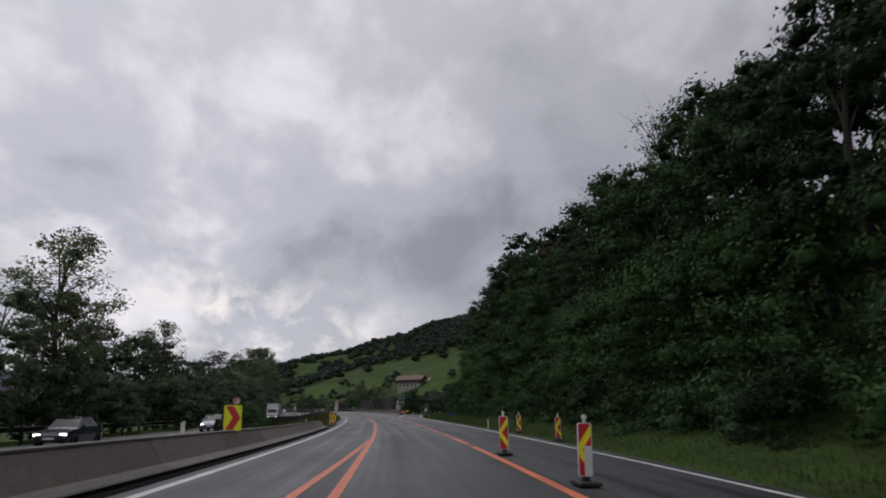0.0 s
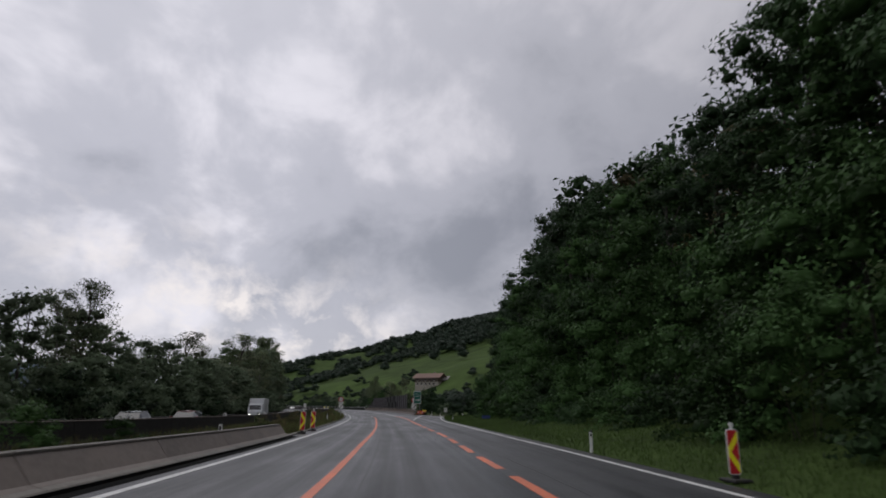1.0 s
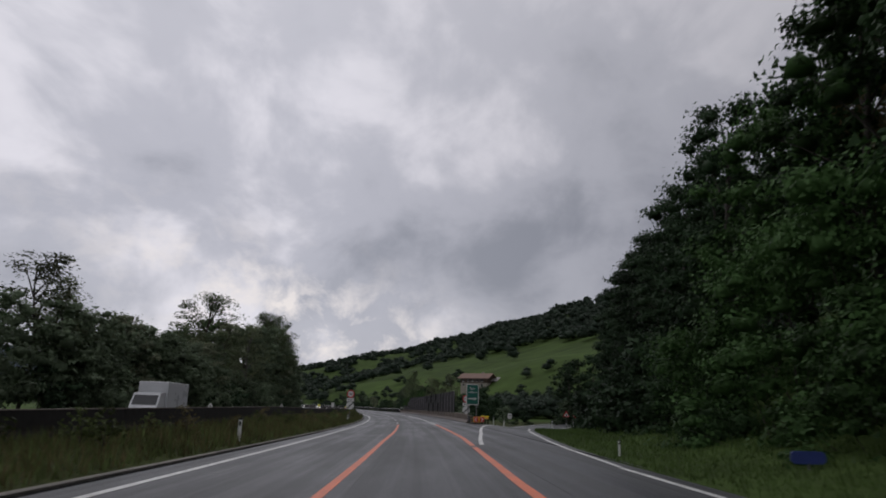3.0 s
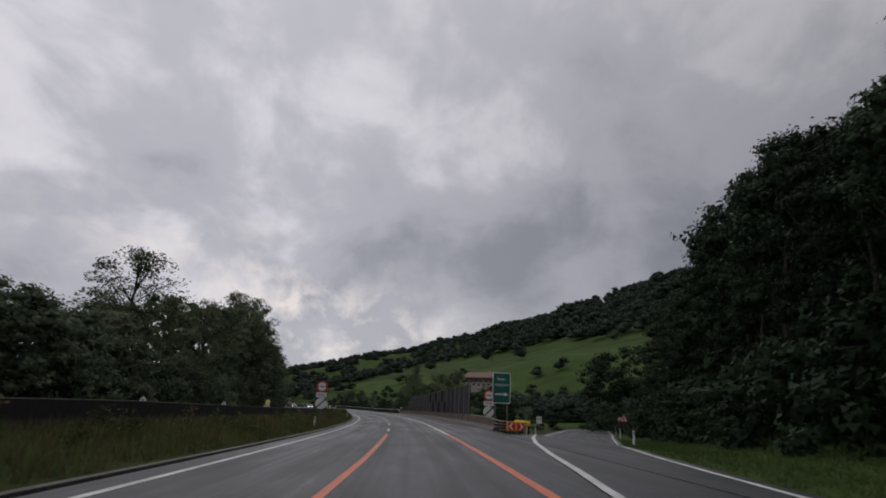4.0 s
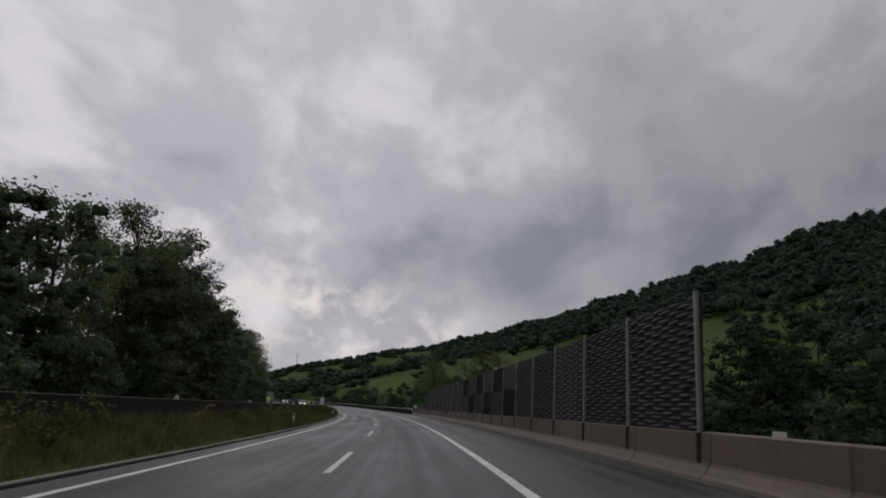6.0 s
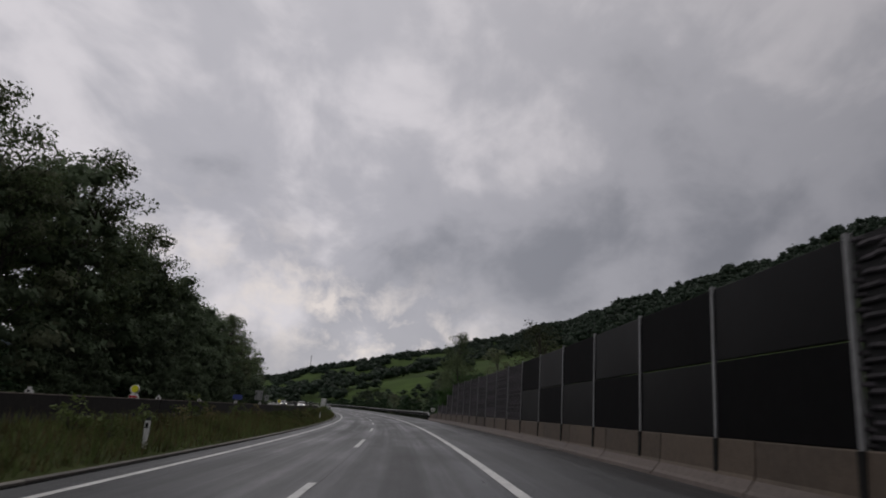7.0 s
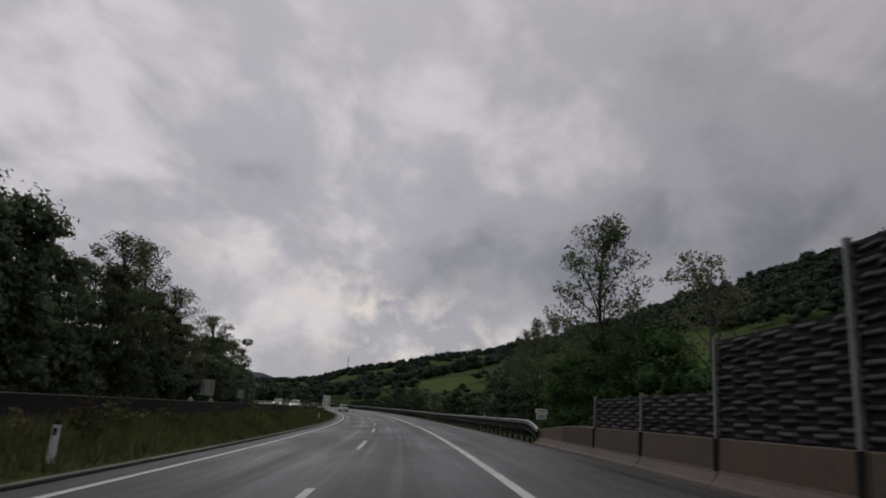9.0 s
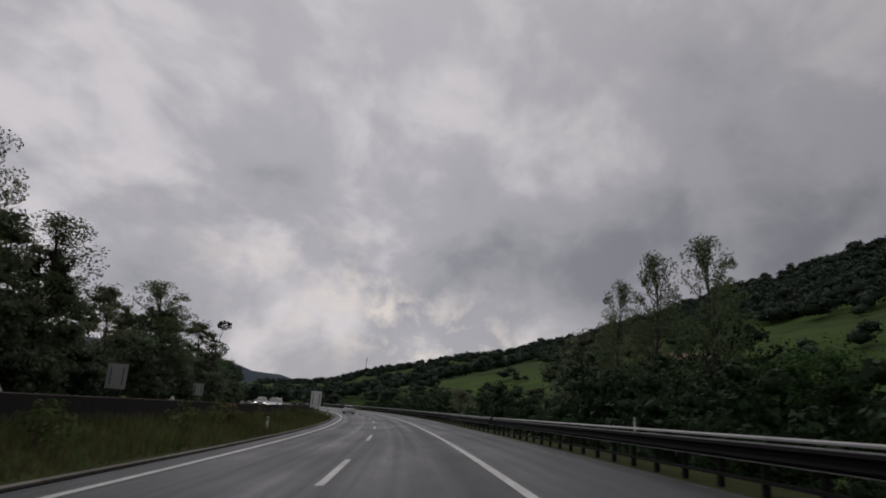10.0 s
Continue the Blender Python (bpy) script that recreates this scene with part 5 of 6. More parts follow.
def shape_at(kind, u):
    if kind == "broad":
        return np.sin(np.pi * np.clip(0.10 + 0.86 * u, 0, 1)) ** 0.65
    if kind == "slender":
        return 0.35 + 0.65 * np.sin(np.pi * np.clip(0.08 + 0.9 * u, 0, 1))
    if kind == "cone":
        return np.clip(1.02 - u, 0.03, 1) ** 0.9
    return np.sqrt(np.clip(1 - u * u, 0, 1))


def heart_shape(fine):
    """A rough little lump of packed twigs and leaves, about one across."""
    bm = bmesh.new()
    bmesh.ops.create_icosphere(bm, subdivisions=2 if fine else 1, radius=1.0)
    v = np.array([p.co for p in bm.verts])
    f = np.array([[q.index for q in p.verts] for p in bm.faces])
    bm.free()
    return v, f


lumps_at = []
HEARTS = {True: heart_shape(True), False: heart_shape(False)}


def with_hearts(crown, centres, size, fine, rough=0.17, k=4):
    """Adds a dense uneven heart to each leaf mass of a crown."""
    n = len(crown.vertices)
    co = np.empty(3 * n, np.float32)
    crown.vertices.foreach_get("co", co)
    hv, hf = HEARTS[fine]
    verts, faces = [co.reshape(-1, 3)], []
    for c, r in zip(centres, size):
        bump = 1 + rng.normal(0, rough, len(hv))
        p = hv * bump[:, None] * np.array(r) * (0.85, 0.85, 0.8)
        p[:, 2] = np.where(p[:, 2] < 0, p[:, 2] * 0.6, p[:, 2])
        faces.append(hf + n + len(hv) * len(faces))
        q = p + c
        if centres is not lumps_at:
            q[:, 2] = np.maximum(q[:, 2], 0.0)
        verts.append(q)
    verts, tri = np.concatenate(verts), np.concatenate(faces)
    loops = np.concatenate([np.arange(n), tri.ravel()]).astype(np.int32)
    starts = np.concatenate([np.arange(0, n, k), n + np.arange(0, 3 * len(tri), 3)]).astype(np.int32)
    m = bpy.data.meshes.new("crown")
    m.vertices.add(len(verts))
    m.vertices.foreach_set("co", verts.ravel().astype(np.float32))
    m.loops.add(len(loops))
    m.loops.foreach_set("vertex_index", loops)
    m.polygons.add(len(starts))
    m.polygons.foreach_set("loop_start", starts)
    m.update(calc_edges=True)
    return m


def tree_kind(name, label, kind, height, radius, bottom, clumps, per, leaf, leaf_mat, bark="bark", clump=0.75, flat=0.2, droop=0.0, bare=False, slim=0.5, masses=False, fine=False):
    """One tree at the origin: a tapered trunk with limbs, and a crown of leaf sprays in uneven clumps."""
    root = thing(name, Matrix.Identity(4), label, {"shrub": "shrub", "weed": "weed"}.get(name, "tree"), "trees along the motorway" if kind != "dome" else "roadside bushes")
    pieces, centres = [], []
    lean = rng.normal(0, 0.03, 2)
    z = np.linspace(-0.6, height * 0.92, 9)
    way = np.stack([lean[0] * z + 0.012 * height * np.sin(z * 0.5 + 1), lean[1] * z + 0.012 * height * np.cos(z * 0.6), z], 1)
    if kind != "dome":
        pieces.append(tube(way, np.linspace((0.018 if kind == "broad" else 0.010) * height, 0.003 * height, 9), 8))
    limbs = max(6, clumps // (8 if masses else 5))
    for i in range(limbs):
        u = (i + rng.uniform(0, 1)) / limbs
        h0 = bottom + (height - bottom) * (0.02 + 0.80 * u) if kind != "dome" else 0.1
        start = np.array([np.interp(h0, z, way[:, 0]), np.interp(h0, z, way[:, 1]), h0])
        a = rng.uniform(0, 2 * np.pi)
        top = bottom + (height - bottom) * min(0.97, u + rng.uniform(0.08, 0.22))
        r = radius * float(shape_at(kind, (top - bottom) / (height - bottom))) * rng.uniform(0.75, 1.12)
        end = np.array([start[0] + r * math.cos(a), start[1] + r * math.sin(a), top if kind != "cone" else h0 - 0.12 * r])
        mid = (start + end) / 2 + [0, 0, 0.12 * r if kind != "cone" else 0.02]
        pts = np.array([(1 - q) ** 2 * start + 2 * q * (1 - q) * mid + q * q * end for q in (0, 0.25, 0.5, 0.75, 1)])
        g = 0.0045 * height if kind != "dome" else 0.02
        pieces.append(tube(pts, np.linspace(g, g * 0.2, 5), 5))
        for q in ((0.7, 1.0) if masses else (0.55, 0.8, 1.0)):
            centres.append((1 - q) ** 2 * start + 2 * q * (1 - q) * mid + q * q * end + rng.normal(0, 0.15, 3))
        if bare:
            for _ in range(7):
                q = rng.uniform(0.3, 1)
                s0 = (1 - q) ** 2 * start + 2 * q * (1 - q) * mid + q * q * end
                pieces.append(tube([s0, s0 + rng.normal(0, 0.45, 3) + [0, 0, 0.5], s0 + rng.normal(0, 0.7, 3) + [0, 0, 1.0]], [0.02, 0.012, 0.004], 4))
    while len(centres) < clumps:
        u = rng.uniform(0, 1) ** 0.9
        a = rng.uniform(0, 2 * np.pi)
        r = radius * float(shape_at(kind, u)) * rng.uniform(0.45 if masses else 0.35, 0.92 if masses else 1.0) ** 0.6 * (1 + 0.22 * math.sin(3 * a + 5 * u) + 0.12 * math.sin(7 * a))
        h = bottom + (height - bottom) * u
        centres.append(np.array([np.interp(h, z, way[:, 0]) + r * math.cos(a), np.interp(h, z, way[:, 1]) + r * math.sin(a), h]))
    if name == "weed":
        for piece in pieces:
            part("stem", mesh("stem", *piece, True), bark, root)
        pieces = []
    v, f = joined(pieces)
    if pieces:
        part("trunk" if kind != "dome" else "stem", mesh("trunk", v, f, True), bark, root)
    centres = np.array(centres)
    size = clump * rng.uniform(0.6, 1.35, len(centres))
    count = rng.integers(int(per * 0.6), int(per * 1.4), len(centres))
    at = np.repeat(centres, count, 0)
    g = rng.normal(size=(len(at), 3))
    g /= np.linalg.norm(g, axis=1)[:, None] + 1e-9
    facing = None
    if masses:
        # rounded leaf masses: a shell that is full above and hollow below
        g[:, 2] = np.where(g[:, 2] < -0.25, -0.5 * g[:, 2], g[:, 2])
        facing = g + [0, 0, 0.2]
        g *= rng.uniform(0.32, 1.06, len(at))[:, None] * (1 + 0.18 * np.sin(9 * g[:, :1] + 7 * g[:, 1:2]))
        g[:, 2] *= 0.95
    else:
        g *= rng.uniform(0.25, 1.0, len(at))[:, None] ** 0.5 * 1.5
        g[:, 2] = g[:, 2] * 0.62 - droop * np.abs(g[:, 0] + g[:, 1]) * 0.6
    at = at + g * np.repeat(size, count)[:, None]
    at[:, 2] = np.maximum(at[:, 2], 0.05)
    crown = leaves("crown", at, leaf, flat, slim, droop, facing, masses)
    if masses:
        crown = with_hearts(crown, centres, size * 0.40, fine, 0.24, 3)
    part("crown", crown, leaf_mat, root)
    return root


KINDS = {
    "broad": [
        tree_kind("tree", "tall dark green broadleaf tree with a dense crown", "broad", 17, 4.2, 2.0, 64, 150, 0.25, "leaf_a", clump=1.3, slim=0.8, masses=True),
        tree_kind("tree", "broad deep green tree with uneven crown", "broad", 15, 4.6, 1.6, 62, 150, 0.25, "leaf_b", clump=1.4, slim=0.8, masses=True),
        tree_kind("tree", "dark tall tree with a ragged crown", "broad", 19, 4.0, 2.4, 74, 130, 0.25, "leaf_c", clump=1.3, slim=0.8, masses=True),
    ],
    "back": [
        tree_kind("tree", "dark tree standing deep in the wood", "broad", 17, 4.4, 3.5, 38, 38, 0.56, "leaf_a", clump=1.5, slim=0.8, masses=True),
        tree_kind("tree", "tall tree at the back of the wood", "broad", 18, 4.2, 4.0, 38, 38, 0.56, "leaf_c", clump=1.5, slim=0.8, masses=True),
        tree_kind("tree", "brownish broadleaf tree with thinning foliage", "broad", 16, 3.8, 3.0, 36, 40, 0.50, "leaf_brown", clump=1.25, slim=0.8, masses=True),
    ],
    "belt": [
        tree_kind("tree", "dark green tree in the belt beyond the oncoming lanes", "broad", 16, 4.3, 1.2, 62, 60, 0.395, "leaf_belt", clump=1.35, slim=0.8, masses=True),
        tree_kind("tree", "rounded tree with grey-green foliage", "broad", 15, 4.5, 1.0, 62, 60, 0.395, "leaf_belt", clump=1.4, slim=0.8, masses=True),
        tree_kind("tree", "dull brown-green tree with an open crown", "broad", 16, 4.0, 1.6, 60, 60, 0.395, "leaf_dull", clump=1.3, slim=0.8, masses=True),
    ],
    "slim": [
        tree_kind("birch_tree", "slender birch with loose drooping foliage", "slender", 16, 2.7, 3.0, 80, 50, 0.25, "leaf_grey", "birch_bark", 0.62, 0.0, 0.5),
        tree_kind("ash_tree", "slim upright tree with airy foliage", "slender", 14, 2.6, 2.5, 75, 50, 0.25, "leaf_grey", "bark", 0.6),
    ],
    "airy": [tree_kind("willow_tree", "tall airy tree with fine grey-green leaves", "broad", 16, 3.7, 4.0, 120, 80, 0.23, "leaf_airy", "bark", 0.62)],
    "fir": [tree_kind("spruce_tree", "narrow dark spruce tree with drooping branches", "cone", 13, 2.4, 0.8, 110, 26, 0.42, "needles", "bark", 0.5, 0.6, 0.15, slim=0.3)],
    "shrub": [
        tree_kind("shrub", "dense dark green roadside shrub", "dome", 3.6, 2.3, 0.0, 28, 170, 0.135, "leaf_b", "bark", 0.78, slim=0.8, masses=True),
        tree_kind("shrub", "low spreading green bush", "dome", 2.6, 2.4, 0.0, 26, 170, 0.135, "leaf_a", "bark", 0.74, slim=0.8, masses=True),
        tree_kind("shrub", "tall ragged bush with lighter leaves", "dome", 5.2, 2.4, 0.0, 30, 190, 0.135, "leaf_b", "bark", 0.9, slim=0.8, masses=True),
    ],
    "bush": [
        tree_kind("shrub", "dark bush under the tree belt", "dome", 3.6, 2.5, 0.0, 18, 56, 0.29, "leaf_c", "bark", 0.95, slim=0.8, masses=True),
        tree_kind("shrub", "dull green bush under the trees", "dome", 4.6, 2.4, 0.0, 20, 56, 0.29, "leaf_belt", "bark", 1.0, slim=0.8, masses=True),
    ],
    "weed": [
        tree_kind("weed", "tall leafy weed in the grass strip", "dome", 0.9, 0.5, 0.0, 14, 14, 0.13, "blade", "bark", 0.18),
        tree_kind("weed", "dry brown weed clump in the grass strip", "dome", 0.8, 0.45, 0.0, 14, 14, 0.11, "dry_blade", "bark", 0.18),
    ],
    "bare": [tree_kind("bare_tree", "half-bare tree with thin grey twigs", "slender", 15, 3.0, 4.0, 90, 7, 0.2, "leaf_brown", "bark", 0.6, bare=True)],
}
USED = set()


def plant(kind, which, s, d, scale=1.0, sink=0.25, turn=None, tall=1.0, wide=1.0):
    src = KINDS[kind][which % len(KINDS[kind])]
    p = P(s, d)
    z = float(land([p[0]], [p[1]])[0]) - sink
    m = Matrix.Translation((p[0], p[1], z)) @ Matrix.Rotation(rng.uniform(0, 6.28) if turn is None else turn, 4, "Z") @ Matrix.Diagonal((scale * wide, scale * wide, scale * tall, 1))
    if (kind, which % len(KINDS[kind])) not in USED:
        USED.add((kind, which % len(KINDS[kind])))
        src.matrix_world = m
        return src
    ob = copy_thing(src, Matrix.Identity(4))
    ob.matrix_basis = m
    return ob


# undergrowth that no one could count is gathered here and joined into one thicket
THICKET = {"right": [], "left": []}
KIND_OF = {"right": [], "left": []}


def undergrow(side, which, s, d, scale):
    src = KINDS["bush"][which % 2]
    p = P(s, d)
    z = float(land([p[0]], [p[1]])[0]) - 0.25
    m = Matrix.Translation((p[0], p[1], z)) @ Matrix.Rotation(rng.uniform(0, 6.28), 4, "Z") @ Matrix.Diagonal((scale, scale, scale, 1))
    THICKET[side].append(m)
    KIND_OF[side].append(src)


def grow_thicket(side, label):
    verts, loops, starts, nv, nl = [], [], [], 0, 0
    for m, src in zip(THICKET[side], KIND_OF[side]):
        crown = [k for k in src.children if k.name.startswith("crown")][0].data
        co = np.empty(3 * len(crown.vertices), np.float32)
        li, ls = np.empty(len(crown.loops), np.int32), np.empty(len(crown.polygons), np.int32)
        crown.vertices.foreach_get("co", co)
        crown.loops.foreach_get("vertex_index", li)
        crown.polygons.foreach_get("loop_start", ls)
        verts.append(co.reshape(-1, 3) @ np.array(m.to_3x3()).T + np.array(m.translation))
        loops.append(li + nv)
        starts.append(ls + nl)
        nv, nl = nv + len(crown.vertices), nl + len(li)
    m = bpy.data.meshes.new("thicket")
    m.vertices.add(nv)
    m.vertices.foreach_set("co", np.concatenate(verts).ravel().astype(np.float32))
    m.loops.add(nl)
    m.loops.foreach_set("vertex_index", np.concatenate(loops).astype(np.int32))
    m.polygons.add(sum(len(k) for k in starts))
    m.polygons.foreach_set("loop_start", np.concatenate(starts).astype(np.int32))
    m.update(calc_edges=True)
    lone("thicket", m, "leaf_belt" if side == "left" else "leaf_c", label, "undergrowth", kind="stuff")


# wooded slope on the right: shrubs in front, then taller rows up the hill
FRONT_AT, FRONT = (-70, 60, 95, 110, 119, 130, 137, 148, 158, 170, 183, 200), (11.4, 11.4, 11.8, 13.6, 15.4, 18.4, 20.2, 23.6, 26.2, 29.8, 34, 40)


def front(s):
    return float(np.interp(s, FRONT_AT, FRONT))


# from s 98 on, leaf_c kinds put the wood's shade into the leaf colour
for s in np.arange(-12, 200, 2.7):
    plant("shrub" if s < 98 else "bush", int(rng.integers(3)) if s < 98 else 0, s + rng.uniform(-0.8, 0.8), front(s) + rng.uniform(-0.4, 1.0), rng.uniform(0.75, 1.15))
for s in np.arange(-14, 200, 4.2):
    k = float(np.interp(s, (0, 30, 42, 54, 65, 95, 106, 120, 132, 145, 165, 180, 200), (0.90, 0.92, 0.92, 0.84, 0.96, 1.06, 0.80, 0.82, 0.96, 1.0, 0.92, 0.78, 0.6)))
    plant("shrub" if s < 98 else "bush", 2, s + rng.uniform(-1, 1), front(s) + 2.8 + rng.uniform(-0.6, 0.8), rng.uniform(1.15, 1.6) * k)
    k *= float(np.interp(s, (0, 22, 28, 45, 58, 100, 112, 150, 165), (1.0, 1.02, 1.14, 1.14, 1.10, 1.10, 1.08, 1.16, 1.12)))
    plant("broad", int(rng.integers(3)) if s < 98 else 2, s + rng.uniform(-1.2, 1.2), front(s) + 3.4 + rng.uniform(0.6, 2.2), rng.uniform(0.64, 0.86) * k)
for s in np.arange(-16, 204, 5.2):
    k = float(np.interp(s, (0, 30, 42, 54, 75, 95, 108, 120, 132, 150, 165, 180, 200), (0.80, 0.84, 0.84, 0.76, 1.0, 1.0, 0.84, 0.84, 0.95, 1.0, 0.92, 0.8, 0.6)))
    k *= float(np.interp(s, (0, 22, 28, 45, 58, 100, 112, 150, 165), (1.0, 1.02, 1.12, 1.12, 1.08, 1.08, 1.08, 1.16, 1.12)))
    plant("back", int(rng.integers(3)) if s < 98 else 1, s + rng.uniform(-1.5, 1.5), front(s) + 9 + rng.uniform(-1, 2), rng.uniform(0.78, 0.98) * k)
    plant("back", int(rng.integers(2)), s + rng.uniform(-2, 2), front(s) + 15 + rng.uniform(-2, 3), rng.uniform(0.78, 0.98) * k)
plant("bare", 0, 42.4, 19.5, 1.22)
for s, d, k in ((203, 37, 0.62), (207, 38.5, 0.72), (212, 40, 0.80), (216, 44, 0.85), (205, 43, 0.85), (210, 48, 0.9)):
    plant("back", 1, s, d, k)
    plant("bush", 0, s - 1.5, d - 1.5, 1.1)
# behind the noise barrier and along the guard rail
for s in np.arange(182, 262, 4.0):
    plant("bush", int(rng.integers(2)), s + rng.uniform(-1, 1), 12.5 + rng.uniform(-1.0, 3) + max(0, 200 - s) * 1.2, rng.uniform(0.75, 1.1))
plant("slim", 1, 212, 11.3, 0.62, wide=1.15)
plant("slim", 1, 240.5, 19, 0.87)
plant("slim", 0, 226, 14, 0.5)
plant("airy", 0, 252.8, 10.6, 0.64, tall=1.14)
for s, d, k in ((250.4, 10.0, 0.75), (253.2, 9.9, 0.85), (256.0, 10.2, 0.8)):
    plant("shrub", 2, s, d, k)
for s, d, k in ((249, 12.5, 1.15), (253, 12.8, 1.3), (257, 12.2, 1.3), (261, 12.8, 1.1)):
    plant("shrub", 2, s, d, k)
plant("slim", 0, 252.0, 16.0, 0.70, wide=1.2)
for s, d, k in ((290.2, 20.0, 0.50), (289.8, 21.4, 0.52), (289.3, 22.6, 0.50), (298, 24, 0.58), (288.6, 24.4, 0.36), (291, 18.6, 0.46)):
    plant("back", 1, s, d, k)
    undergrow("right", 0, s - 1.0, d - 0.6, 1.25)
plant("airy", 0, 287.5, 15.9, 0.76, wide=0.62)
plant("airy", 0, 281.0, 15.9, 0.73, wide=0.62)
plant("airy", 0, 294.3, 15.9, 0.74, wide=0.5)
for s, d, k in ((244, 19, 0.42), (248, 17, 0.42), (257, 14, 0.44), (262, 17, 0.42), (290, 20, 0.40), (298, 17, 0.32), (310, 20, 0.32), (322, 18, 0.3), (335, 22, 0.34)):
    plant("belt", int(rng.integers(3)), s, d, k)
# tall thicket between the rail and the hill
for s in np.arange(238, 296, 4.4):
    for d, k in ((17, 1.15), (23, 1.5), (30, 1.75)) if s < 258 else ((15, 0.6), (20, 0.55)):
        undergrow("right", int(rng.integers(2)), s + rng.uniform(-1.5, 1.5), d + rng.uniform(-1.5, 1.5), k * rng.uniform(0.85, 1.12) * (0.8 if s < 246 else 1.0))
for s in np.arange(276, 302, 2.6):
    undergrow("right", 1, s, 13.5 + min(1.0, (s - 276) / 12) * rng.uniform(0, 4.5), rng.uniform(1.05, 1.45) * min(1.0, 0.6 + (s - 276) / 20))
for s in np.arange(246, 440, 4.6):
    undergrow("right", int(rng.integers(2)), s, 12.0 + rng.uniform(-1, 3), rng.uniform(0.62, 1.0))

# tree belt beyond the oncoming carriageway
plant("fir", 0, 97, -26.5, 0.74)
plant("fir", 0, 104, -27, 0.7)
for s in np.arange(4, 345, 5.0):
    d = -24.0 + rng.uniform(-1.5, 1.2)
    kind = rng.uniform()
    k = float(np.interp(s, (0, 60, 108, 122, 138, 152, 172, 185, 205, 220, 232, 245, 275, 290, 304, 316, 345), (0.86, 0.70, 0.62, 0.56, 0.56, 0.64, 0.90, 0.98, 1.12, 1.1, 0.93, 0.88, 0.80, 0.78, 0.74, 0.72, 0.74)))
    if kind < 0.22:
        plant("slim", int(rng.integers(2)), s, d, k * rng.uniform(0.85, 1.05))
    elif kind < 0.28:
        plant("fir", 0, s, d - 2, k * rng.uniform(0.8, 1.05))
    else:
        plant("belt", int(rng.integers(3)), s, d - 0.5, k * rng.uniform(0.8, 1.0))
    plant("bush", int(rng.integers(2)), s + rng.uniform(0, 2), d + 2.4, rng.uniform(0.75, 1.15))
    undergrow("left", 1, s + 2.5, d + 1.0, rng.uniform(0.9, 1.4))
    if int(s) % 2:
        plant("back", int(rng.integers(3)), s + 2.0, d - 6, 0.95 * k * rng.uniform(0.8, 1.0))
plant("airy", 0, 50.5, -23.4, 0.92, wide=1.25)
plant("airy", 0, 79.5, -24, 0.74, wide=0.9)
plant("slim", 1, 113.7, -24.2, 0.84, wide=1.35)
plant("airy", 0, 155.2, -24.6, 0.95, wide=1.3)
plant("airy", 0, 220.5, -24.5, 1.30)
plant("airy", 0, 206.6, -24.0, 1.22)
plant("belt", 1, 215.5, -24.5, 1.2)
plant("airy", 0, 233.5, -24.2, 1.12)
# closer-set trees where the belt is thickest
for s in np.arange(114, 150, 5.5):
    plant("belt", int(rng.integers(3)), s, -23.0, 0.50 + 0.06 * rng.uniform(), wide=1.4)
    undergrow("left", 1, s + 2, -23.4, 1.5)
for s in np.arange(226, 264, 4.6):
    plant("belt", int(rng.integers(2)), s, -23.0 - rng.uniform(0, 1.5), float(np.interp(s, (226, 240, 264), (0.98, 0.9, 0.8))), wide=1.1)
    undergrow("left", 1, s + 2, -23.6, 1.7)
plant("airy", 0, 288, -23.4, 0.98, wide=0.8)
plant("airy", 0, 280, -22.8, 0.90, wide=1.15)
plant("airy", 0, 297, -23.0, 0.80, wide=1.2)
plant("airy", 0, 324, -23.4, 0.82, wide=1.2)
plant("slim", 0, 217, -22.5, 1.0)
for s, d, k in ((256, -24, 0.84), (263, -23.2, 0.86), (268, -24.8, 0.86), (283, -24.5, 0.80), (290, -23.5, 0.72), (298, -24, 0.70)):
    plant("belt", int(rng.integers(3)), s, d, k)
for s in np.arange(345, 520, 7):
    plant("belt", int(rng.integers(3)), s, -25 + rng.uniform(-3, 2), rng.uniform(0.42, 0.58))
    plant("bush", int(rng.integers(2)), s + 3, -22.5, rng.uniform(0.7, 1.0))

# trees and shrubs beyond the end of the noise barrier
for s, d, k in ((303, 18.5, 0.56), (306.5, 18, 0.62), (310.5, 19, 0.66), (315, 18.5, 0.64), (309, 23, 0.66)):
    plant("belt", int(rng.integers(3)), s, d, k, wide=1.1)
for s in np.arange(336, 424, 7.0):
    plant("belt", int(rng.integers(3)), s, 18 + rng.uniform(-1.5, 2.5), float(np.interp(s, (336, 356, 395, 424), (0.34, 0.36, 0.50, 0.52))), wide=1.2)
for s, d, k in ((273.6, 17.4, 0.92), (275.4, 17.2, 1.06), (277.8, 17.6, 1.02), (280.5, 18, 0.9)):
    plant("shrub", 2, s, d, k)

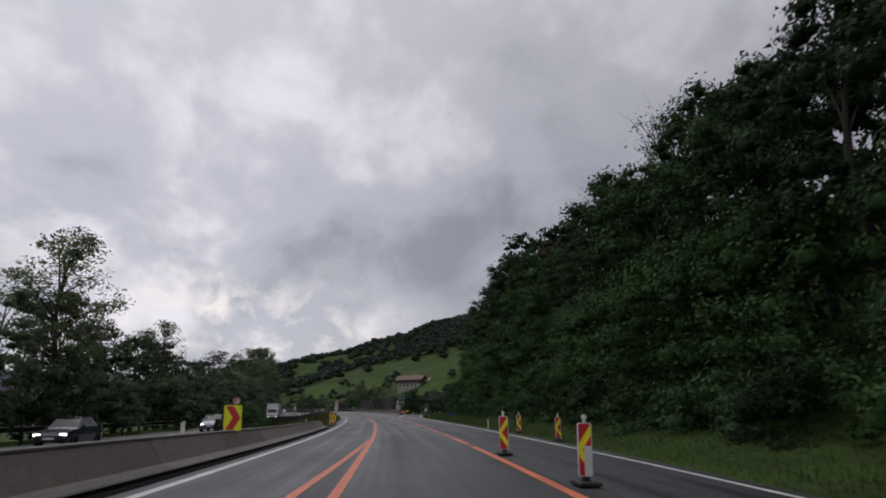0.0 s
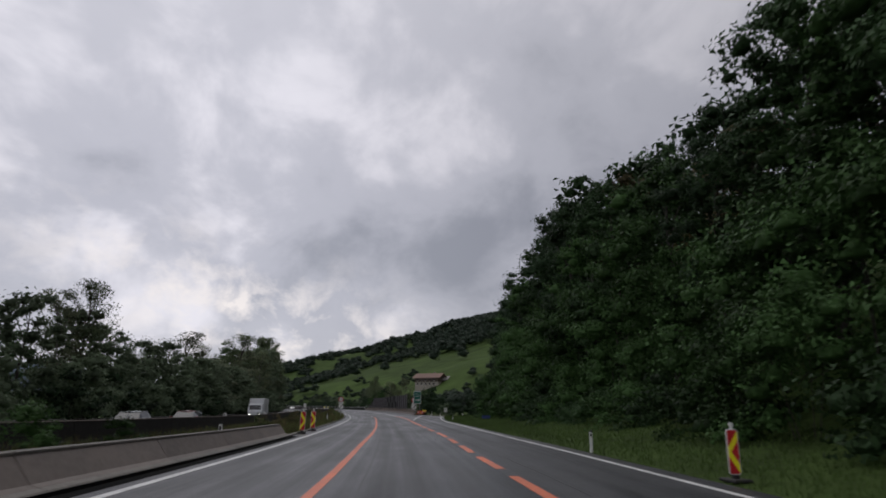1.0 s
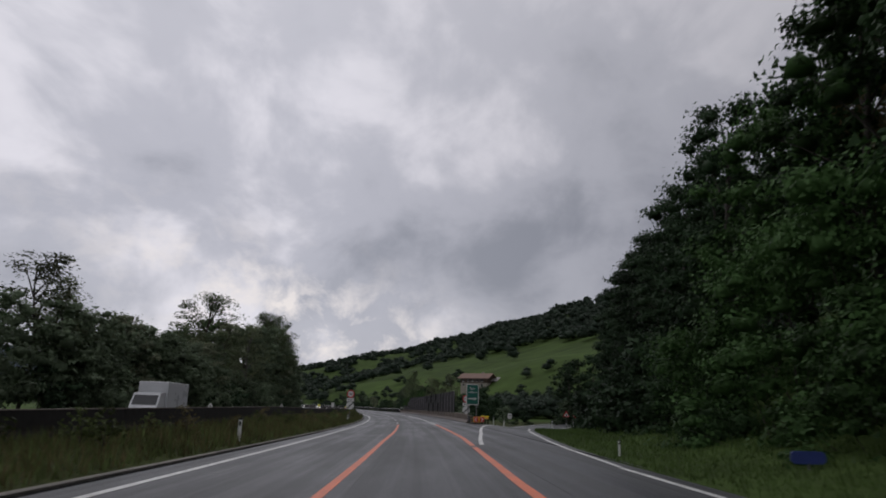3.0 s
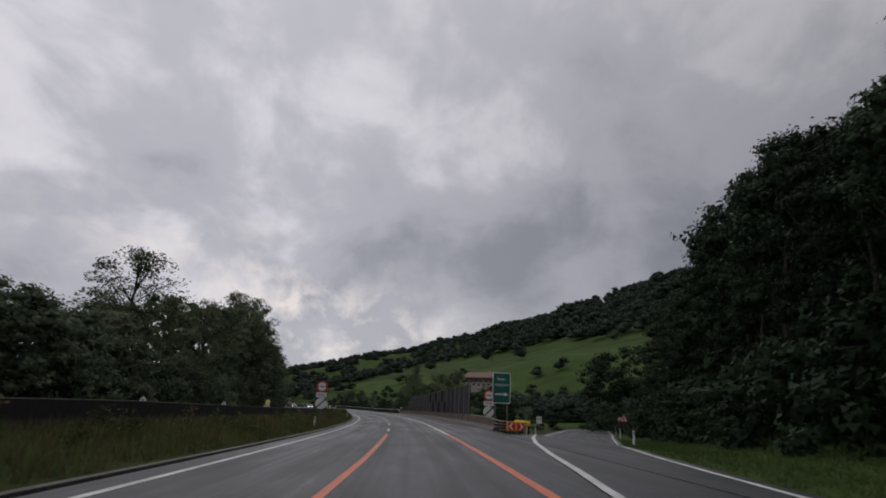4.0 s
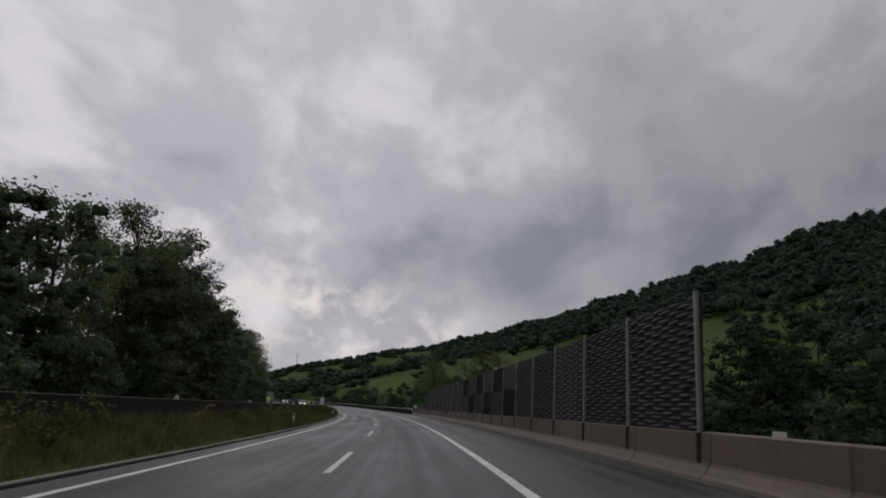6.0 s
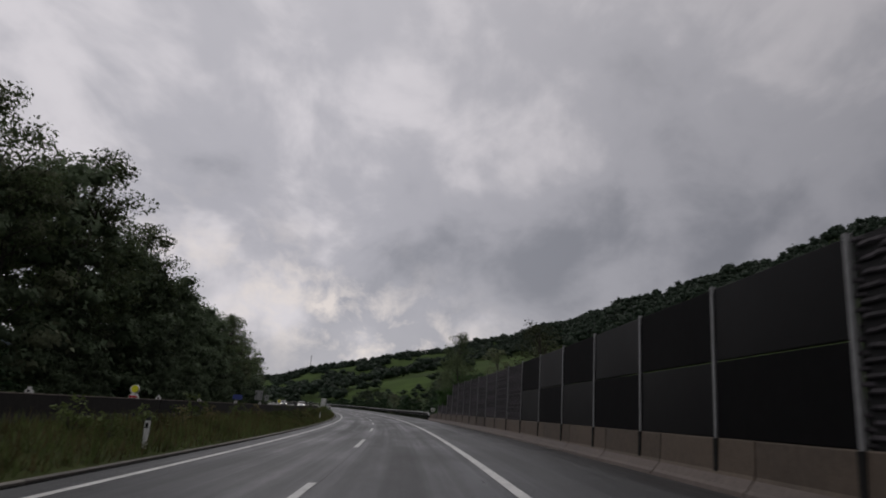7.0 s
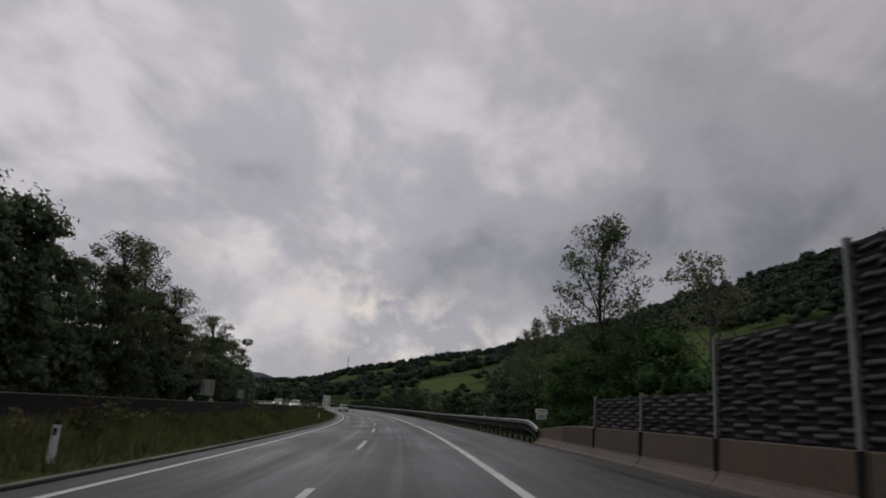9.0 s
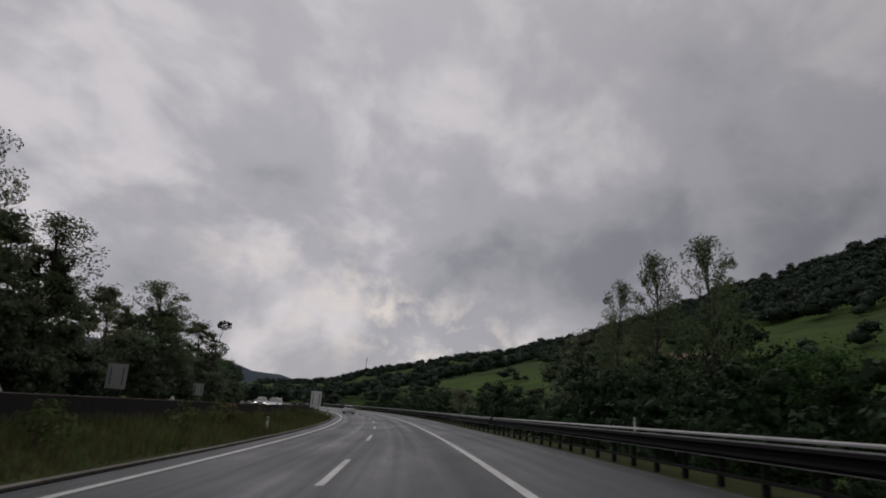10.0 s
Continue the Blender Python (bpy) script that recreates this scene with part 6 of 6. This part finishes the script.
# thin leaning tree with two tufts at the end of the belt
foot = Vector(P(351, -23.2))
foot.z = float(land([foot.x], [foot.y])[0]) - 0.2
lean_tree = thing("tree", Matrix.Translation(foot), "thin leaning tree with bare stem and two tufts", "tree", "trees along the motorway")
way = [Vector((0, 0, 0)), Vector(P(351.6, -22.9, 4.5)) - foot, Vector(P(353.2, -22.6, 8.6)) - foot, Vector(P(355.6, -22.2, 12.2)) - foot]
part("trunk", mesh("trunk", *tube([tuple(p) for p in way], [0.13, 0.10, 0.07, 0.03], 7), True), "bark", lean_tree)
for c, w, h, n in ((way[2] + Vector((0, 0, -0.2)), 1.9, 1.3, 420), (way[3], 1.15, 0.7, 240)):
    g = rng.normal(size=(n, 3))
    g /= np.linalg.norm(g, axis=1)[:, None]
    tuft = np.array(c) + g * rng.uniform(0.3, 1.0, n)[:, None] ** 0.5 * (w, w, h)
    part("crown", leaves("crown", tuft, 0.36), "leaf_c", lean_tree)
grow_thicket("right", "dark bushy thicket behind the rail and barrier")
grow_thicket("left", "dark undergrowth beneath the tree belt")

for s, d, k in ((31.5, -6.4, 0.36), (33.6, -6.7, 0.44), (36.2, -6.5, 0.36), (41, -6.6, 0.28)):
    ob = plant("shrub", 0, s, d, k)
    ob.matrix_basis = Matrix.Translation((0, 0, P(s, d, -0.05)[2] - ob.matrix_basis.translation.z)) @ ob.matrix_basis

for k in range(110):
    s = 58 + 2.4 * k + rng.uniform(-2, 2)
    d = -5.6 - 1.6 * rng.uniform()
    p = verge_left(s)
    z = float(np.interp(-d, [-p[2][0], -p[1][0], -p[0][0]], [p[2][1], p[1][1], p[0][1]]))
    ob = plant("weed", int(rng.integers(2)), s, d, rng.uniform(0.5, 1.0) * (1.3 if rng.uniform() < 0.15 else 1.0))
    ob.matrix_basis = Matrix.Translation((0, 0, P(s, d, z - 0.03)[2] - ob.matrix_basis.translation.z)) @ ob.matrix_basis

# kinds that found no place are taken away again
for kind, sources in KINDS.items():
    for i, src in enumerate(sources):
        if (kind, i) not in USED:
            for child in list(src.children):
                bpy.data.objects.remove(child)
            bpy.data.objects.remove(src)

# ---- woods and hedges on the far hill ----
spots = []


def woods(n, b0, b1, r0, r1, test):
    b = np.radians(rng.uniform(b0, b1, n))
    r = np.sqrt(rng.uniform(r0 * r0, r1 * r1, n))
    x, y = EYE_X + r * np.sin(b), EYE_Y + r * np.cos(b)
    z = land(x, y)
    s, d = near_axis(x, y)
    e = np.degrees(np.arctan2(z - 1.3, r))
    ok = test(np.degrees(b), r, e, s, d) & (np.abs(d) > 30)
    for q in np.flatnonzero(ok):
        spots.append((x[q], y[q], z[q]))


def open_meadow(b, e):
    """The grass fields that the woods and hedges leave open."""
    low = (b > -10.5) & (b < -1.5) & (e > 2.1 + 0.12 * (b + 10)) & (e < 3.0 + 0.2 * (b + 10))
    slope_field = (b > 1.0) & (b < 19) & (e > 1.9 + 0.03 * b)
    upper = (b > -8) & (b < 4) & (e > 3.4) & (rng.uniform(size=b.size) < 0.5)
    return low | slope_field | upper


def copse(b, r, level):
    """Patches of wood between the fields."""
    return np.sin(b * 1.7 + r * 0.020) + np.sin(b * 0.9 - r * 0.031 + 1.0) > level


def by_house(b, r):
    return (np.abs(b - 2.6) < 4.5) & (r < 345)


woods(4300, -28, 50, 230, 770, lambda b, r, e, s, d: (e > np.interp(b, WOOD_AT, WOOD)) & ~by_house(b, r))
woods(2700, -26, 62, 170, 640, lambda b, r, e, s, d: ~open_meadow(b, e) & (e < np.interp(b, WOOD_AT, WOOD)) & ~by_house(b, r) & (rng.uniform(size=b.size) < np.interp(b, (-26, -5, 10, 18, 22, 62), (0.9, 0.8, 0.6, 0.6, 1.0, 1.0))) & ((b > 3) | (e < 1.6) | copse(b, r, 0.35)))
woods(1200, -4, 26, 150, 275, lambda b, r, e, s, d: (e < 0.95) & ((b < -2.5) | (b > 5) | (e < 0.3)))
woods(600, -75, -16, 200, 900, lambda b, r, e, s, d: rng.uniform(size=b.size) < 0.7)
# single trees that stand in the open fields
LONE_TREES = ((13, 605, 15, 6.5), (31, 579, 14, 6.0), (29, 409, 6.5, 3.6), (39, 408, 7.5, 4.2), (-67, 620, 12, 6.0), (-60, 626, 13, 6.5), (-32, 624, 11, 6.5), (-48, 560, 7, 4.5), (33, 566, 12, 5.5))
singles = [(x, y, float(land([x], [y])[0]), h, w) for x, y, h, w in LONE_TREES]
woods(420, -22, 11, 1380, 1520, lambda b, r, e, s, d: rng.uniform(size=b.size) < 0.95)
woods(1500, -24, 11, 760, 1400, lambda b, r, e, s, d: (b > -4) | copse(b, r, 0.1))
leaf_at, leaf_way, leaf_long, lumps_at, lump_size = [], [], [], [], []
for spot_at in spots + singles:
    x, y, z = spot_at[:3]
    turn = math.degrees(math.atan2(x - EYE_X, y - EYE_Y))
    near = math.hypot(x - EYE_X, y - EYE_Y) < 430 and turn < 26
    h, w = (rng.uniform(3, 7.5), rng.uniform(2.4, 4.2)) if near else (rng.uniform(8, 14) * (1 + 0.25 * math.sin(x * 0.11) * math.sin(y * 0.083)), rng.uniform(4.8, 7.6))
    if turn < 2:
        h, w = h * 0.7, w * 0.8
    if math.hypot(x - EYE_X, y - EYE_Y) > 900:
        h, w, z = rng.uniform(15, 21), rng.uniform(8, 13), z - 7.0
    if len(spot_at) > 3:
        h, w = spot_at[3:]
    # two or three rounded masses make each crown
    tops = [(x + rng.normal(0, 0.25 * w), y + rng.normal(0, 0.25 * w), z + h * u, k) for u, k in (((0.30, 1.0), (0.62, 0.74)) if near else ((0.40, 1.0), (0.66, 0.72)))]
    for cx, cy, cz, k in tops:
        r3 = np.array((0.86 * w * k, 0.86 * w * k, h * 0.36 * k))
        lumps_at.append((cx, cy, cz))
        lump_size.append(r3 * 0.80)
        n = 64 if near or len(spot_at) > 3 else 30
        g = rng.normal(size=(n, 3))
        g[:, 2] = np.abs(g[:, 2]) - 0.35
        g /= np.linalg.norm(g, axis=1)[:, None]
        leaf_at.append(np.array((cx, cy, cz)) + g * r3 * rng.uniform(0.72, 1.12, n)[:, None])
        leaf_way.append(g + (0, 0, 0.35))
        leaf_long.append(np.full(n, (0.20 if near or len(spot_at) > 3 else 0.30) * w))
far = leaves("far_woods", np.concatenate(leaf_at), np.concatenate(leaf_long), 0.0, 0.9, 0.0, np.concatenate(leaf_way), True)
far = with_hearts(far, lumps_at, np.array(lump_size) / (0.85, 0.85, 0.8), False, 0.2, 3)
lone("far_woods", far, "leaf_far", "dark woods and hedges on the distant hillside", "woods", kind="stuff")


# ---- grass blades ----
def blades(name, n, s0, s1, place, height, width, mat, label):
    s = rng.uniform(s0, s1, n)
    at = np.array([place(q, rng.uniform()) for q in s])
    a = rng.uniform(0, 2 * np.pi, n)
    h = height * rng.uniform(0.4, 1.3, n)
    w = np.stack([np.cos(a), np.sin(a), 0 * a], 1) * width
    tip = at + np.stack([rng.normal(0, 0.25, n) * h, rng.normal(0, 0.25, n) * h, h], 1)
    v = np.stack([at - w, at + w, tip], 1).reshape(-1, 3)
    me = mesh(name, v, [(3 * i, 3 * i + 1, 3 * i + 2) for i in range(n)])
    lone(name, me, mat, label, "grass", kind="stuff")


def on_left(s, q):
    p = verge_left(s)
    d = -4.74 - 2.75 * q
    z = np.interp(-d, [-p[2][0], -p[1][0], -p[0][0]], [p[2][1], p[1][1], p[0][1]])
    return P(s, d, float(z) - 0.02)


def on_right(s, q):
    p = verge_right(s)
    d = p[0][0] + 0.05 + 5.8 * q
    return Q(s, d, float(np.interp(d, [k[0] for k in p[:5]], [k[1] for k in p[:5]])) - 0.02)


blades("tall_grass", 38000, 34, 330, on_left, 0.34, 0.022, "blade", "tall unmown grass on the central strip")
blades("dry_grass", 30000, 34, 330, on_left, 0.40, 0.018, "dry_blade", "dry brown stalks among the grass")
blades("verge_grass", 52000, -5, 148, on_right, 0.16, 0.018, "verge_blade", "short green grass on the verge")

# pale mountain ridge far down the valley, its haze put into the colour
bs = np.radians(np.linspace(-75, -12, 60))
rows = []
for k, b in enumerate(bs):
    e = np.interp(math.degrees(b), (-75, -50, -36, -29, -25, -21, -15, -12), (2.0, 3.4, 3.9, 3.2, 2.6, 2.1, 1.2, 0.5)) + 0.12 * math.sin(k * 1.7) + 0.08 * math.sin(k * 0.6)
    for r, h in ((2300, -0.02), (2500, 0.6), (2700, 1.0), (3000, 0.4)):
        rows.append((EYE_X + r * math.sin(b), EYE_Y + r * math.cos(b), 2700 * math.tan(radians(e)) * h))
lone("backdrop", mesh("backdrop", rows, [(4 * i + j, 4 * i + j + 1, 4 * i + j + 5, 4 * i + j + 4) for i in range(59) for j in range(3)], True), "far_ridge", "hazy blue-grey mountain ridge in the distance", "mountain", kind="structure")
